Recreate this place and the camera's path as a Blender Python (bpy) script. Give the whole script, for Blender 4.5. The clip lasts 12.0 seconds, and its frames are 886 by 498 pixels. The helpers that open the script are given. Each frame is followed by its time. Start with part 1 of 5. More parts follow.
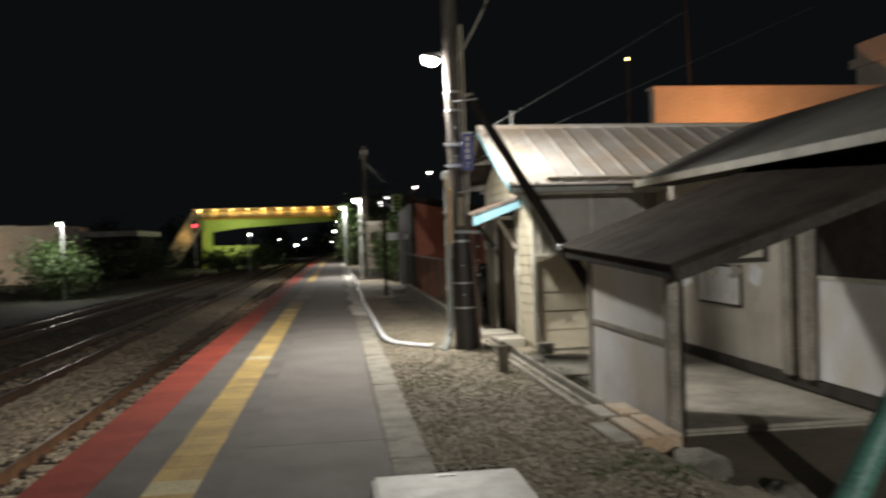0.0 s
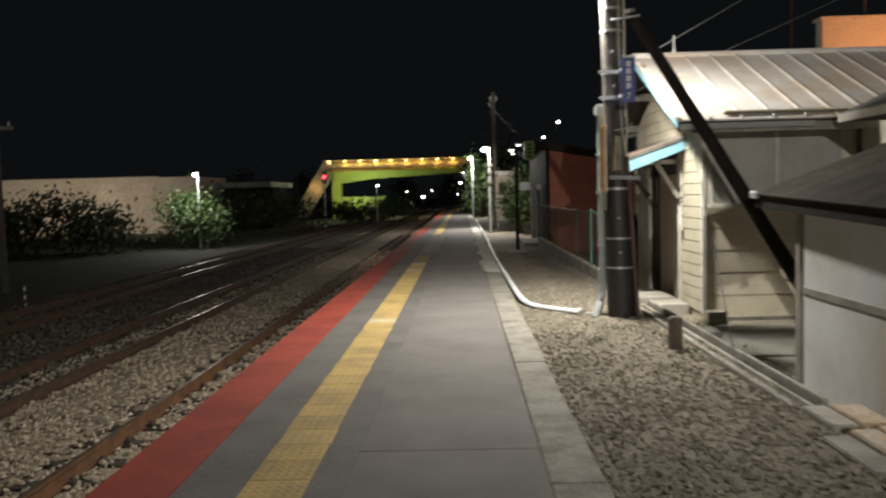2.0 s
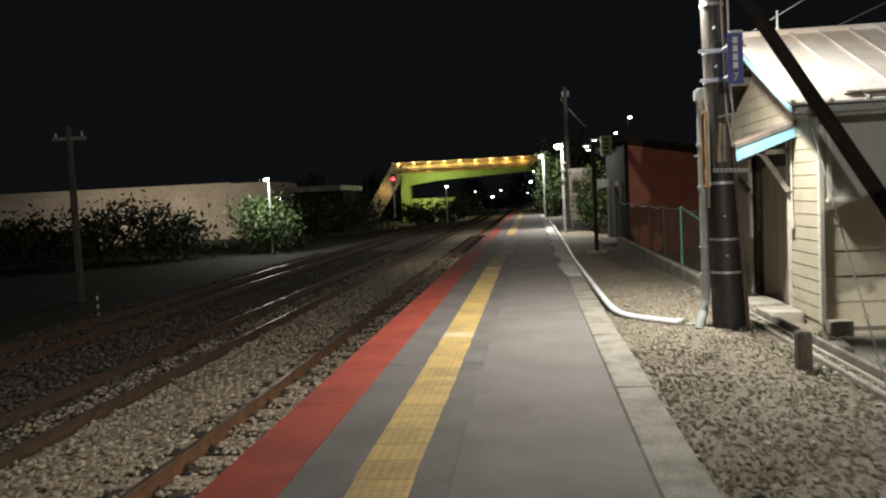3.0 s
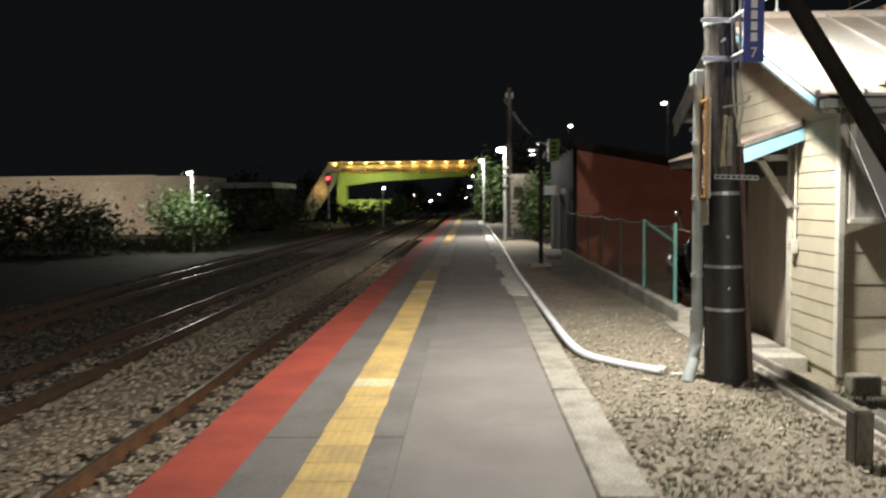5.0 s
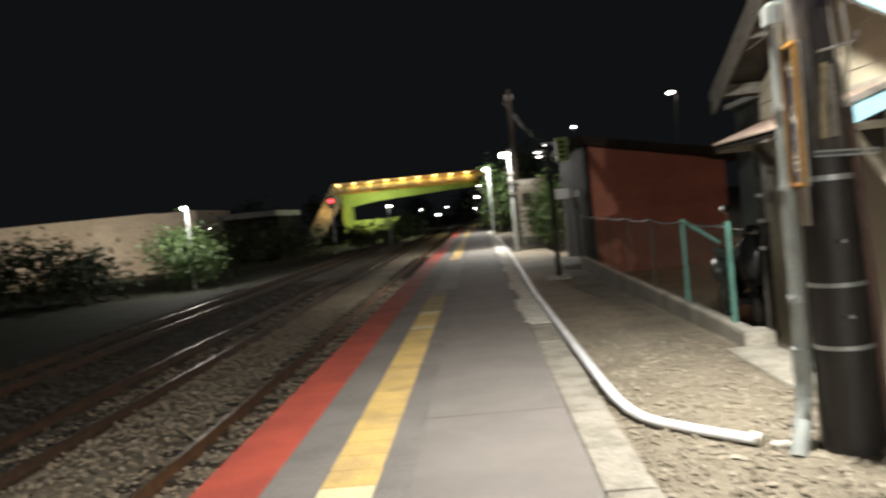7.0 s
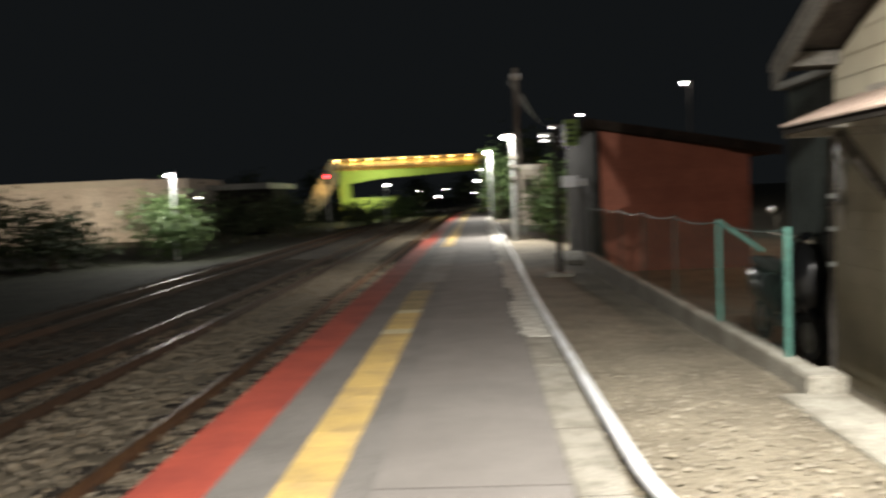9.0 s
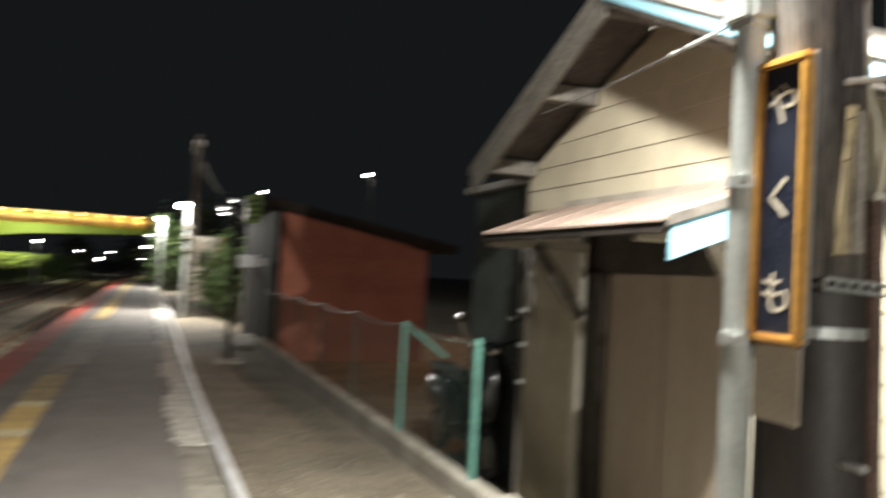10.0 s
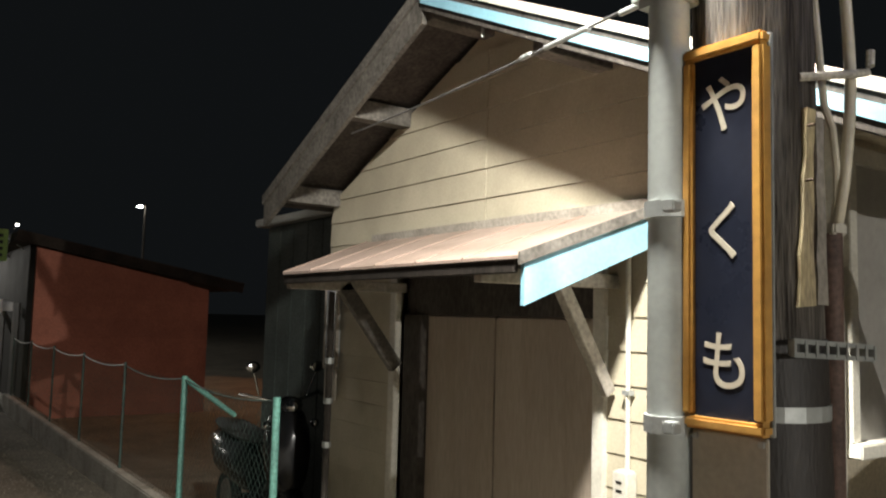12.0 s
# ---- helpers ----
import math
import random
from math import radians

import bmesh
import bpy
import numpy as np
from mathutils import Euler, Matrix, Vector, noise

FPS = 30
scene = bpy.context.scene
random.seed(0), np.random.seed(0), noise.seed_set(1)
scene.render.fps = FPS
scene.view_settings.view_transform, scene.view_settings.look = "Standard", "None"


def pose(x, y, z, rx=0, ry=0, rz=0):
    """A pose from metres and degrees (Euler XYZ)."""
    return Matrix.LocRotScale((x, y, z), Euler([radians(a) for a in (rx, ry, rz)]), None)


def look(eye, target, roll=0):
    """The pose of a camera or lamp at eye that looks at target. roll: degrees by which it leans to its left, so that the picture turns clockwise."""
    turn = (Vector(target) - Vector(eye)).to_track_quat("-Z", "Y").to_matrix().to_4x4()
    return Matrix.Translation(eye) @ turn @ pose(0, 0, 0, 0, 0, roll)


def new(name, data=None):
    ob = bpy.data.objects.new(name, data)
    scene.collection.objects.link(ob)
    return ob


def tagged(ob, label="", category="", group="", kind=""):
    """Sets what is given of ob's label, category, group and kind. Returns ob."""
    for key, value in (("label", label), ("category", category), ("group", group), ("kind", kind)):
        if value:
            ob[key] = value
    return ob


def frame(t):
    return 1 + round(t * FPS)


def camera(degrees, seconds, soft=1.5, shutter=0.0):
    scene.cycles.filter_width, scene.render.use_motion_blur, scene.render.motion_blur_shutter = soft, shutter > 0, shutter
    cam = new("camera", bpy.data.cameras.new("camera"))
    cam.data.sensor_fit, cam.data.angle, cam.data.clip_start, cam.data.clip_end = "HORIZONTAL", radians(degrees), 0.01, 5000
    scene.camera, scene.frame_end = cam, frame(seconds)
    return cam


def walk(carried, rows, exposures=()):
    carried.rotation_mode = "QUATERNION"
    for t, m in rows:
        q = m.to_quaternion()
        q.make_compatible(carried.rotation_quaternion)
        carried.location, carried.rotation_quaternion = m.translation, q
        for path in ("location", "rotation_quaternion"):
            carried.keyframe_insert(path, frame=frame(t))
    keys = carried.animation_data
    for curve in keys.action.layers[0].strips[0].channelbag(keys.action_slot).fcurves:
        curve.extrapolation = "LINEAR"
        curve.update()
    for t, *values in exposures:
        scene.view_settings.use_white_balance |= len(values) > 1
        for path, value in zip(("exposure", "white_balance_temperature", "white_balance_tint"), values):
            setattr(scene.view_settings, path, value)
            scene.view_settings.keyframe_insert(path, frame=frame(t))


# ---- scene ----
cam = camera(57.3, 12.0, soft=2.1, shutter=0.8)
# seconds, eye, target, roll
PATH = [
    (0, (-0.048, 0.095, 1.477), (0.212, 2.078, 1.455), -1.7),
    (0.5, (-0.042, 0.441, 1.469), (0.052, 2.438, 1.437), -1.7),
    (1, (-0.086, 0.852, 1.476), (-0.025, 2.851, 1.424), -2.0),
    (1.5, (-0.073, 1.285, 1.446), (-0.032, 3.282, 1.361), -4.2),
    (2, (-0.133, 1.689, 1.425), (-0.184, 3.684, 1.294), -1.5),
    (2.5, (-0.241, 2.12, 1.474), (-0.389, 4.11, 1.339), -2.2),
    (2.7, (-0.259, 2.275, 1.446), (-0.48, 4.259, 1.319), -3.0),
    (4.3, (-0.316, 4.032, 1.419), (-0.515, 6.018, 1.299), -1.7),
    (4.5, (-0.313, 4.173, 1.43), (-0.535, 6.156, 1.291), -1.4),
    (5, (-0.339, 4.686, 1.427), (-0.405, 6.682, 1.306), -0.6),
    (5.5, (-0.338, 5.087, 1.431), (-0.373, 7.085, 1.353), -0.2),
    (6, (-0.332, 5.64, 1.429), (-0.41, 7.638, 1.377), -1.7),
    (6.5, (-0.292, 6.168, 1.451), (-0.242, 8.163, 1.313), -5.4),
    (7, (-0.227, 6.689, 1.467), (-0.323, 8.684, 1.379), -5.6),
    (7.2, (-0.202, 6.87, 1.468), (-0.374, 8.86, 1.371), -5.9),
    (8.8, (-0.223, 8.362, 1.427), (-0.412, 10.349, 1.302), -2.2),
    (9, (-0.149, 8.498, 1.465), (-0.242, 10.492, 1.333), -2.4),
    (9.5, (-0.079, 9.08, 1.468), (0.222, 11.057, 1.401), 0.9),
    (10, (-0.074, 9.426, 1.547), (0.608, 11.305, 1.615), 3.2),
    (10.5, (-0.029, 9.791, 1.594), (1.056, 11.467, 1.707), 2.7),
    (11, (0.059, 10.0, 1.609), (1.179, 11.65, 1.763), 1.1),
    (11.5, (0.143, 10.14, 1.625), (1.268, 11.782, 1.814), 1.5),
    (12, (0.145, 10.177, 1.623), (1.288, 11.81, 1.793), 1.5),
]
EXPOSURES = [(0.0, 0.1), (2.5, 0.25), (5.0, 0.4), (7.0, 0.58), (9.0, 0.88), (9.6, 1.15), (10.4, 1.1), (11.2, 0.95), (12.0, 0.6)]
walk(cam, [(t, look(eye, target, roll)) for t, eye, target, roll in PATH], EXPOSURES)

# ---- night sky and lamps ----
world = bpy.data.worlds.new("night_sky")
scene.world = world
world.use_nodes = True
world.node_tree.nodes["Background"].inputs["Color"].default_value = (0.43, 0.5, 0.55, 1)
world.node_tree.nodes["Background"].inputs["Strength"].default_value = 0.0075


def point_lamp(name, at, watts, colour=(1, 0.97, 0.9), radius=0.06):
    data = bpy.data.lights.new(name, "POINT")
    data.energy, data.color, data.shadow_soft_size = watts, colour, radius
    ob = new(name, data)
    ob.location = at
    return ob


def spot_lamp(name, at, target, watts, colour=(1, 0.97, 0.9), degrees=150, radius=0.06, blend=0.6):
    data = bpy.data.lights.new(name, "SPOT")
    data.energy, data.color, data.shadow_soft_size = watts, colour, radius
    data.spot_size, data.spot_blend = radians(degrees), blend
    ob = new(name, data)
    ob.matrix_world = look(at, target)
    return ob


SODIUM = (1.0, 0.4, 0.14)
WHITE = (1.0, 0.96, 0.88)
spot_lamp("lamp_light", (1.3, 11.3, 3.8), (1.25, 11.25, 0), 1090, WHITE, 179, 0.12, 1.0)
point_lamp("lamp_light", (1.3, 11.3, 3.8), 320, WHITE, 0.12)
point_lamp("lamp_light", (1.12, -13.3, 4.3), 4900, WHITE, 0.1)
spot_lamp("lamp_light", (0.86, 35.4, 3.05), (0.3, 34.2, 0), 620, WHITE, 115, 0.1, 0.8)
point_lamp("lamp_light", (0.7, 35.2, 3.15), 300, WHITE)
point_lamp("lamp_light", (0.35, 57.2, 3.7), 900, WHITE)
point_lamp("lamp_light", (-15.6, 48.2, 2.9), 620, WHITE)
# two lamps added out of sight behind the bushes to brighten the depot wall
point_lamp("lamp_light", (-30.5, 67.0, 0.2), 480, (1.0, 0.8, 0.58))
point_lamp("lamp_light", (-38.0, 67.0, 0.2), 450, (1.0, 0.8, 0.58))
point_lamp("lamp_light", (14.75, 26.3, 4.95), 800, SODIUM)

# ---- materials ----


def material(name, colour, other=None, rough=0.75, metal=0.0, scale=6.0, grain=90.0, bump=0.25, grain_mix=0.35, stretch=(1, 1, 1),
             rough_var=0.15, piece=0.0, patch=(0.42, 0.62), depth=0.004, spec=0.5):
    m = bpy.data.materials.new(name)
    m.use_nodes = True
    nt = m.node_tree
    b = nt.nodes["Principled BSDF"]
    other = other or tuple(c * 0.6 for c in colour)
    geo = nt.nodes.new("ShaderNodeNewGeometry")
    mp = nt.nodes.new("ShaderNodeMapping")
    mp.inputs["Scale"].default_value = stretch
    nt.links.new(geo.outputs["Position"], mp.inputs["Vector"])
    big = nt.nodes.new("ShaderNodeTexNoise")
    big.inputs["Scale"].default_value, big.inputs["Detail"].default_value, big.inputs["Roughness"].default_value = scale, 6, 0.65
    fine = nt.nodes.new("ShaderNodeTexNoise")
    fine.inputs["Scale"].default_value, fine.inputs["Detail"].default_value = grain, 4
    for n in (big, fine):
        nt.links.new(mp.outputs["Vector"], n.inputs["Vector"])
    ramp = nt.nodes.new("ShaderNodeMapRange")
    ramp.inputs["From Min"].default_value, ramp.inputs["From Max"].default_value = patch
    nt.links.new(big.outputs["Fac"], ramp.inputs["Value"])
    mix = nt.nodes.new("ShaderNodeMix")
    mix.data_type = "RGBA"
    mix.inputs["A"].default_value, mix.inputs["B"].default_value = (*colour, 1), (*other, 1)
    nt.links.new(ramp.outputs["Result"], mix.inputs["Factor"])
    gr = nt.nodes.new("ShaderNodeMapRange")
    gr.inputs["From Min"].default_value, gr.inputs["From Max"].default_value = 0.3, 0.7
    gr.inputs["To Min"].default_value, gr.inputs["To Max"].default_value = 1 - grain_mix, 1 + grain_mix
    nt.links.new(fine.outputs["Fac"], gr.inputs["Value"])
    scl = nt.nodes.new("ShaderNodeVectorMath")
    scl.operation = "SCALE"
    nt.links.new(mix.outputs["Result"], scl.inputs[0])
    last = gr.outputs["Result"]
    if piece:
        info = nt.nodes.new("ShaderNodeObjectInfo")
        pr = nt.nodes.new("ShaderNodeMapRange")
        pr.inputs["To Min"].default_value, pr.inputs["To Max"].default_value = 1 - piece, 1 + piece
        nt.links.new(info.outputs["Random"], pr.inputs["Value"])
        mul = nt.nodes.new("ShaderNodeMath")
        mul.operation = "MULTIPLY"
        nt.links.new(last, mul.inputs[0])
        nt.links.new(pr.outputs["Result"], mul.inputs[1])
        last = mul.outputs["Value"]
    nt.links.new(last, scl.inputs["Scale"])
    nt.links.new(scl.outputs["Vector"], b.inputs["Base Color"])
    rr = nt.nodes.new("ShaderNodeMapRange")
    rr.inputs["To Min"].default_value, rr.inputs["To Max"].default_value = max(0.03, rough - rough_var), min(1, rough + rough_var)
    nt.links.new(big.outputs["Fac"], rr.inputs["Value"])
    nt.links.new(rr.outputs["Result"], b.inputs["Roughness"])
    b.inputs["Metallic"].default_value = metal
    b.inputs["Specular IOR Level"].default_value = spec
    bp = nt.nodes.new("ShaderNodeBump")
    bp.inputs["Strength"].default_value, bp.inputs["Distance"].default_value = bump, depth
    nt.links.new(fine.outputs["Fac"], bp.inputs["Height"])
    nt.links.new(bp.outputs["Normal"], b.inputs["Normal"])
    return m


def islands(name, colours, rough=0.85, bump=0.4):
    """Stones or leaves joined in one mesh, each island its own tone."""
    m = bpy.data.materials.new(name)
    m.use_nodes = True
    nt = m.node_tree
    b = nt.nodes["Principled BSDF"]
    geo = nt.nodes.new("ShaderNodeNewGeometry")
    ramp = nt.nodes.new("ShaderNodeValToRGB")
    while len(ramp.color_ramp.elements) < len(colours):
        ramp.color_ramp.elements.new(0.5)
    for i, c in enumerate(colours):
        ramp.color_ramp.elements[i].position = i / (len(colours) - 1)
        ramp.color_ramp.elements[i].color = (*c, 1)
    nt.links.new(geo.outputs["Random Per Island"], ramp.inputs["Fac"])
    nt.links.new(ramp.outputs["Color"], b.inputs["Base Color"])
    b.inputs["Roughness"].default_value = rough
    n = nt.nodes.new("ShaderNodeTexNoise")
    n.inputs["Scale"].default_value = 120
    nt.links.new(geo.outputs["Position"], n.inputs["Vector"])
    bp = nt.nodes.new("ShaderNodeBump")
    bp.inputs["Strength"].default_value, bp.inputs["Distance"].default_value = bump, 0.003
    nt.links.new(n.outputs["Fac"], bp.inputs["Height"])
    nt.links.new(bp.outputs["Normal"], b.inputs["Normal"])
    return m


def glow(name, colour, strength):
    m = bpy.data.materials.new(name)
    m.use_nodes = True
    b = m.node_tree.nodes["Principled BSDF"]
    b.inputs["Base Color"].default_value = (*colour, 1)
    b.inputs["Emission Color"].default_value = (*colour, 1)
    b.inputs["Emission Strength"].default_value = strength
    return m


ASPHALT = material("asphalt", (0.182, 0.166, 0.152), (0.148, 0.134, 0.123), 0.88, scale=1.7, grain=160, bump=0.5, grain_mix=0.3, patch=(0.35, 0.7))
ASPHALT_OLD = material("older_asphalt", (0.162, 0.15, 0.138), (0.128, 0.118, 0.108), 0.88, scale=1.3, grain=140, bump=0.6, grain_mix=0.35)
RED_PAINT = material("worn_red_paint", (0.37, 0.062, 0.036), (0.27, 0.045, 0.03), 0.75, scale=1.6, grain=130, bump=0.4, grain_mix=0.25)
YELLOW = material("worn_yellow_tactile", (0.52, 0.365, 0.125), (0.4, 0.285, 0.12), 0.7, scale=3, grain=120, bump=0.3, grain_mix=0.2, piece=0.12)
PALE = material("pale_worn_tactile", (0.62, 0.54, 0.32), (0.5, 0.44, 0.28), 0.75, scale=5, grain=120, piece=0.08)
GREYTILE = material("grey_worn_tactile", (0.24, 0.21, 0.16), (0.16, 0.14, 0.11), 0.8, scale=4, grain=120, piece=0.15)
DULLYELLOW = material("dirty_yellow_tactile", (0.3, 0.23, 0.1), (0.24, 0.185, 0.09), 0.75, scale=4, grain=120, grain_mix=0.2, piece=0.12)
PATCH = material("grey_asphalt_patch", (0.24, 0.225, 0.2), (0.185, 0.17, 0.15), 0.85, scale=1.5, grain=140, bump=0.5, grain_mix=0.25)
CONCRETE = material("weathered_concrete", (0.36, 0.34, 0.29), (0.24, 0.22, 0.18), 0.88, scale=2.5, grain=70, bump=0.5, piece=0.12)
OLD_CONCRETE = material("dirty_concrete", (0.25, 0.235, 0.2), (0.15, 0.14, 0.115), 0.9, scale=1.8, grain=60, bump=0.5)
EARTH = material("gravelly_earth", (0.215, 0.185, 0.135), (0.15, 0.127, 0.092), 0.95, scale=1.2, grain=45, bump=0.9, grain_mix=0.5, depth=0.02)
BED = material("track_bed", (0.31, 0.26, 0.19), (0.215, 0.178, 0.13), 0.95, scale=0.6, grain=30, bump=0.9, grain_mix=0.5, depth=0.02)
# stone and bed of the farther tracks: weak lamplight put into darker colours
BALLAST_DIM = islands("dimmed_ballast_stone", [(0.05, 0.043, 0.034), (0.1, 0.087, 0.068), (0.07, 0.06, 0.048), (0.14, 0.122, 0.1), (0.08, 0.062, 0.045)])
BED_DIM = material("dimmed_track_bed", (0.085, 0.074, 0.058), (0.05, 0.044, 0.036), 0.95, scale=0.6, grain=22, bump=1.0, grain_mix=0.55, depth=0.03)
STONE = islands("yard_gravel", [(0.17, 0.147, 0.11), (0.29, 0.255, 0.19), (0.22, 0.192, 0.145), (0.4, 0.36, 0.285), (0.2, 0.168, 0.12), (0.32, 0.285, 0.23)])
BALLAST = islands("ballast_stone", [(0.3, 0.243, 0.172), (0.4, 0.33, 0.245), (0.35, 0.287, 0.208), (0.45, 0.385, 0.297), (0.36, 0.272, 0.177)])
KERB = material("worn_kerb_concrete", (0.27, 0.25, 0.21), (0.17, 0.155, 0.125), 0.9, scale=3.5, grain=60, bump=0.7, grain_mix=0.3, piece=0.06)
STRUTWOOD = material("blackened_timber", (0.024, 0.02, 0.017), (0.015, 0.013, 0.011), 0.92, spec=0.1, scale=3, grain=45, bump=0.8, stretch=(3, 3, 0.5))
VERGE_GRASS = material("dark_rough_grass", (0.03, 0.034, 0.018), (0.018, 0.02, 0.012), 0.95, scale=0.8, grain=14, bump=1.0, grain_mix=0.6, depth=0.05)
# darker copy of RUST; on the farther rails it stands in for weaker lamplight
RUSTDARK = material("dark_rusty_rail", (0.09, 0.055, 0.032), (0.06, 0.038, 0.024), 0.75, 0.2, scale=4, grain=80)
RUST = material("rusty_rail_steel", (0.2, 0.1, 0.045), (0.13, 0.065, 0.035), 0.7, 0.3, scale=4, grain=80)
RAILTOP = material("polished_rail_head", (0.3, 0.26, 0.21), (0.2, 0.14, 0.09), 0.42, 0.8, scale=3, grain=60, bump=0.05)
SLEEPER = material("dark_sleeper", (0.06, 0.047, 0.036), (0.035, 0.028, 0.022), 0.9, scale=5, grain=60, bump=0.6)
POLEWOOD = material("tarred_pole_wood", (0.13, 0.117, 0.102), (0.04, 0.035, 0.031), 0.85, scale=4, grain=40, bump=1.0, grain_mix=0.55, stretch=(5, 5, 0.3), depth=0.012, spec=0.2)
POLETAR = material("black_tarred_base", (0.026, 0.022, 0.02), (0.014, 0.012, 0.011), 0.55, scale=4, grain=50, bump=0.5, stretch=(3, 3, 0.6))
GALV = material("galvanised_steel", (0.42, 0.44, 0.43), (0.33, 0.35, 0.34), 0.5, 0.55, scale=6, grain=60, bump=0.1, grain_mix=0.1)
PIPEGREY = material("grey_plastic_pipe", (0.33, 0.355, 0.34), (0.27, 0.29, 0.275), 0.6, scale=5, grain=50, bump=0.05, grain_mix=0.06)
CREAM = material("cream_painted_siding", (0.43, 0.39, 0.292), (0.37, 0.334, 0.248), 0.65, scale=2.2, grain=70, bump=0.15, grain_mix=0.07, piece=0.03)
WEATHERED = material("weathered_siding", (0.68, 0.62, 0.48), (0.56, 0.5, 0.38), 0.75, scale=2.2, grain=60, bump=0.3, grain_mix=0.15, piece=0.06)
TRIM = material("white_painted_trim", (0.55, 0.53, 0.46), (0.45, 0.43, 0.37), 0.6, scale=4, grain=60, bump=0.15, grain_mix=0.1)
BLUE = material("sky_blue_fascia", (0.22, 0.42, 0.51), (0.19, 0.37, 0.45), 0.6, scale=3, grain=60, bump=0.1, grain_mix=0.08)
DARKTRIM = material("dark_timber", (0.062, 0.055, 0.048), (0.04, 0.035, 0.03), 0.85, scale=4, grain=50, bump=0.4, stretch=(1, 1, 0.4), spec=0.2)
GREYTIMBER = material("grey_timber", (0.3, 0.275, 0.235), (0.21, 0.19, 0.16), 0.8, scale=4, grain=55, bump=0.4, grain_mix=0.25)
DOORWOOD = material("brown_door_board", (0.34, 0.285, 0.23), (0.29, 0.24, 0.192), 0.75, scale=1.5, grain=40, bump=0.12, grain_mix=0.12, stretch=(3, 3, 0.3))
ROOFTIN = material("rusting_tin_roof", (0.54, 0.51, 0.48), (0.47, 0.39, 0.315), 0.6, 0.05, scale=1.1, grain=40, bump=0.15, grain_mix=0.1, piece=0.04)
ROOFGREY = material("grey_tin_roof", (0.25, 0.25, 0.225), (0.19, 0.188, 0.168), 0.6, 0.15, scale=0.9, grain=40, bump=0.1, grain_mix=0.12)
ROOFBROWN = material("brown_felt_roof", (0.046, 0.036, 0.029), (0.026, 0.021, 0.017), 0.95, scale=2.2, grain=50, bump=0.4, spec=0.08)
AWNTIN = material("pinkish_tin_awning", (0.33, 0.25, 0.21), (0.27, 0.205, 0.165), 0.5, 0.15, scale=2, grain=40, bump=0.1, grain_mix=0.1, piece=0.05)
PANEL = material("pale_panel_board", (0.72, 0.73, 0.76), (0.6, 0.56, 0.5), 0.7, scale=0.8, grain=50, bump=0.15, grain_mix=0.06)
FADED = material("faded_print", (0.62, 0.63, 0.65), (0.56, 0.55, 0.54), 0.7, scale=5, grain=60, grain_mix=0.06)
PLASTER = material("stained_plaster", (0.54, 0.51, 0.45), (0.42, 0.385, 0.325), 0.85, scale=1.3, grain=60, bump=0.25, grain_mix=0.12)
REDWALL = material("red_brown_cladding", (0.46, 0.165, 0.105), (0.38, 0.135, 0.085), 0.8, scale=1.2, grain=40, bump=0.25, grain_mix=0.15, piece=0.06)
DARKTEAL = material("dark_green_grey_cladding", (0.05, 0.062, 0.056), (0.035, 0.044, 0.04), 0.8, scale=2, grain=50, spec=0.2)
DARKWALL = material("dark_cladding", (0.024, 0.022, 0.019), (0.015, 0.014, 0.012), 0.92, scale=1.5, grain=40, spec=0.1)
NAVY = material("navy_enamel", (0.014, 0.017, 0.029), (0.018, 0.021, 0.034), 0.3, scale=4, grain=50, bump=0.04, grain_mix=0.1)
ROYAL = material("royal_blue_plate", (0.018, 0.035, 0.25), (0.015, 0.028, 0.19), 0.45, scale=5, grain=60, bump=0.05, grain_mix=0.1)
GOLD = material("ochre_sign_frame", (0.5, 0.27, 0.06), (0.4, 0.21, 0.05), 0.45, scale=7, grain=50, bump=0.1, grain_mix=0.12)
BEIGE = material("beige_blank_plate", (0.41, 0.375, 0.31), (0.36, 0.325, 0.265), 0.6, scale=4, grain=70, bump=0.1, grain_mix=0.08)
LETTER = material("cream_lettering", (0.5, 0.455, 0.36), (0.44, 0.4, 0.32), 0.5, scale=9, grain=60, bump=0.05, grain_mix=0.06)
GREENPOST = material("sea_green_post", (0.1, 0.25, 0.205), (0.075, 0.18, 0.15), 0.5, scale=6, grain=50, bump=0.1)
NETWIRE = material("dull_green_wire", (0.06, 0.1, 0.085), (0.05, 0.07, 0.06), 0.6, 0.3)
WHITEPIPE = material("white_drain_pipe", (0.7, 0.71, 0.74), (0.58, 0.58, 0.57), 0.5, scale=3, grain=50, bump=0.08, grain_mix=0.06)
GREYWIN = material("frosted_pane", (0.36, 0.35, 0.325), (0.3, 0.29, 0.265), 0.35, scale=2, grain=40, bump=0.03, grain_mix=0.06)
BLACK = material("black_plastic", (0.02, 0.02, 0.021), (0.014, 0.014, 0.014), 0.3, scale=4, grain=40)
CABLE = material("grey_cable", (0.45, 0.43, 0.37), (0.36, 0.34, 0.29), 0.6)
CREAMCABLE = material("cream_cable_sheath", (0.6, 0.56, 0.44), (0.5, 0.46, 0.36), 0.5, scale=6, grain=50, bump=0.05, grain_mix=0.06)
DARKCABLE = material("dark_cable", (0.1, 0.1, 0.1), (0.07, 0.07, 0.07), 0.6)
NEWWOOD = material("fresh_timber_board", (0.42, 0.3, 0.19), (0.46, 0.4, 0.32), 0.75, scale=3, grain=50, bump=0.3, piece=0.22)
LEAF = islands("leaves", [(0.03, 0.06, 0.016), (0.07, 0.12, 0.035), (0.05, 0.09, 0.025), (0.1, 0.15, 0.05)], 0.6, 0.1)
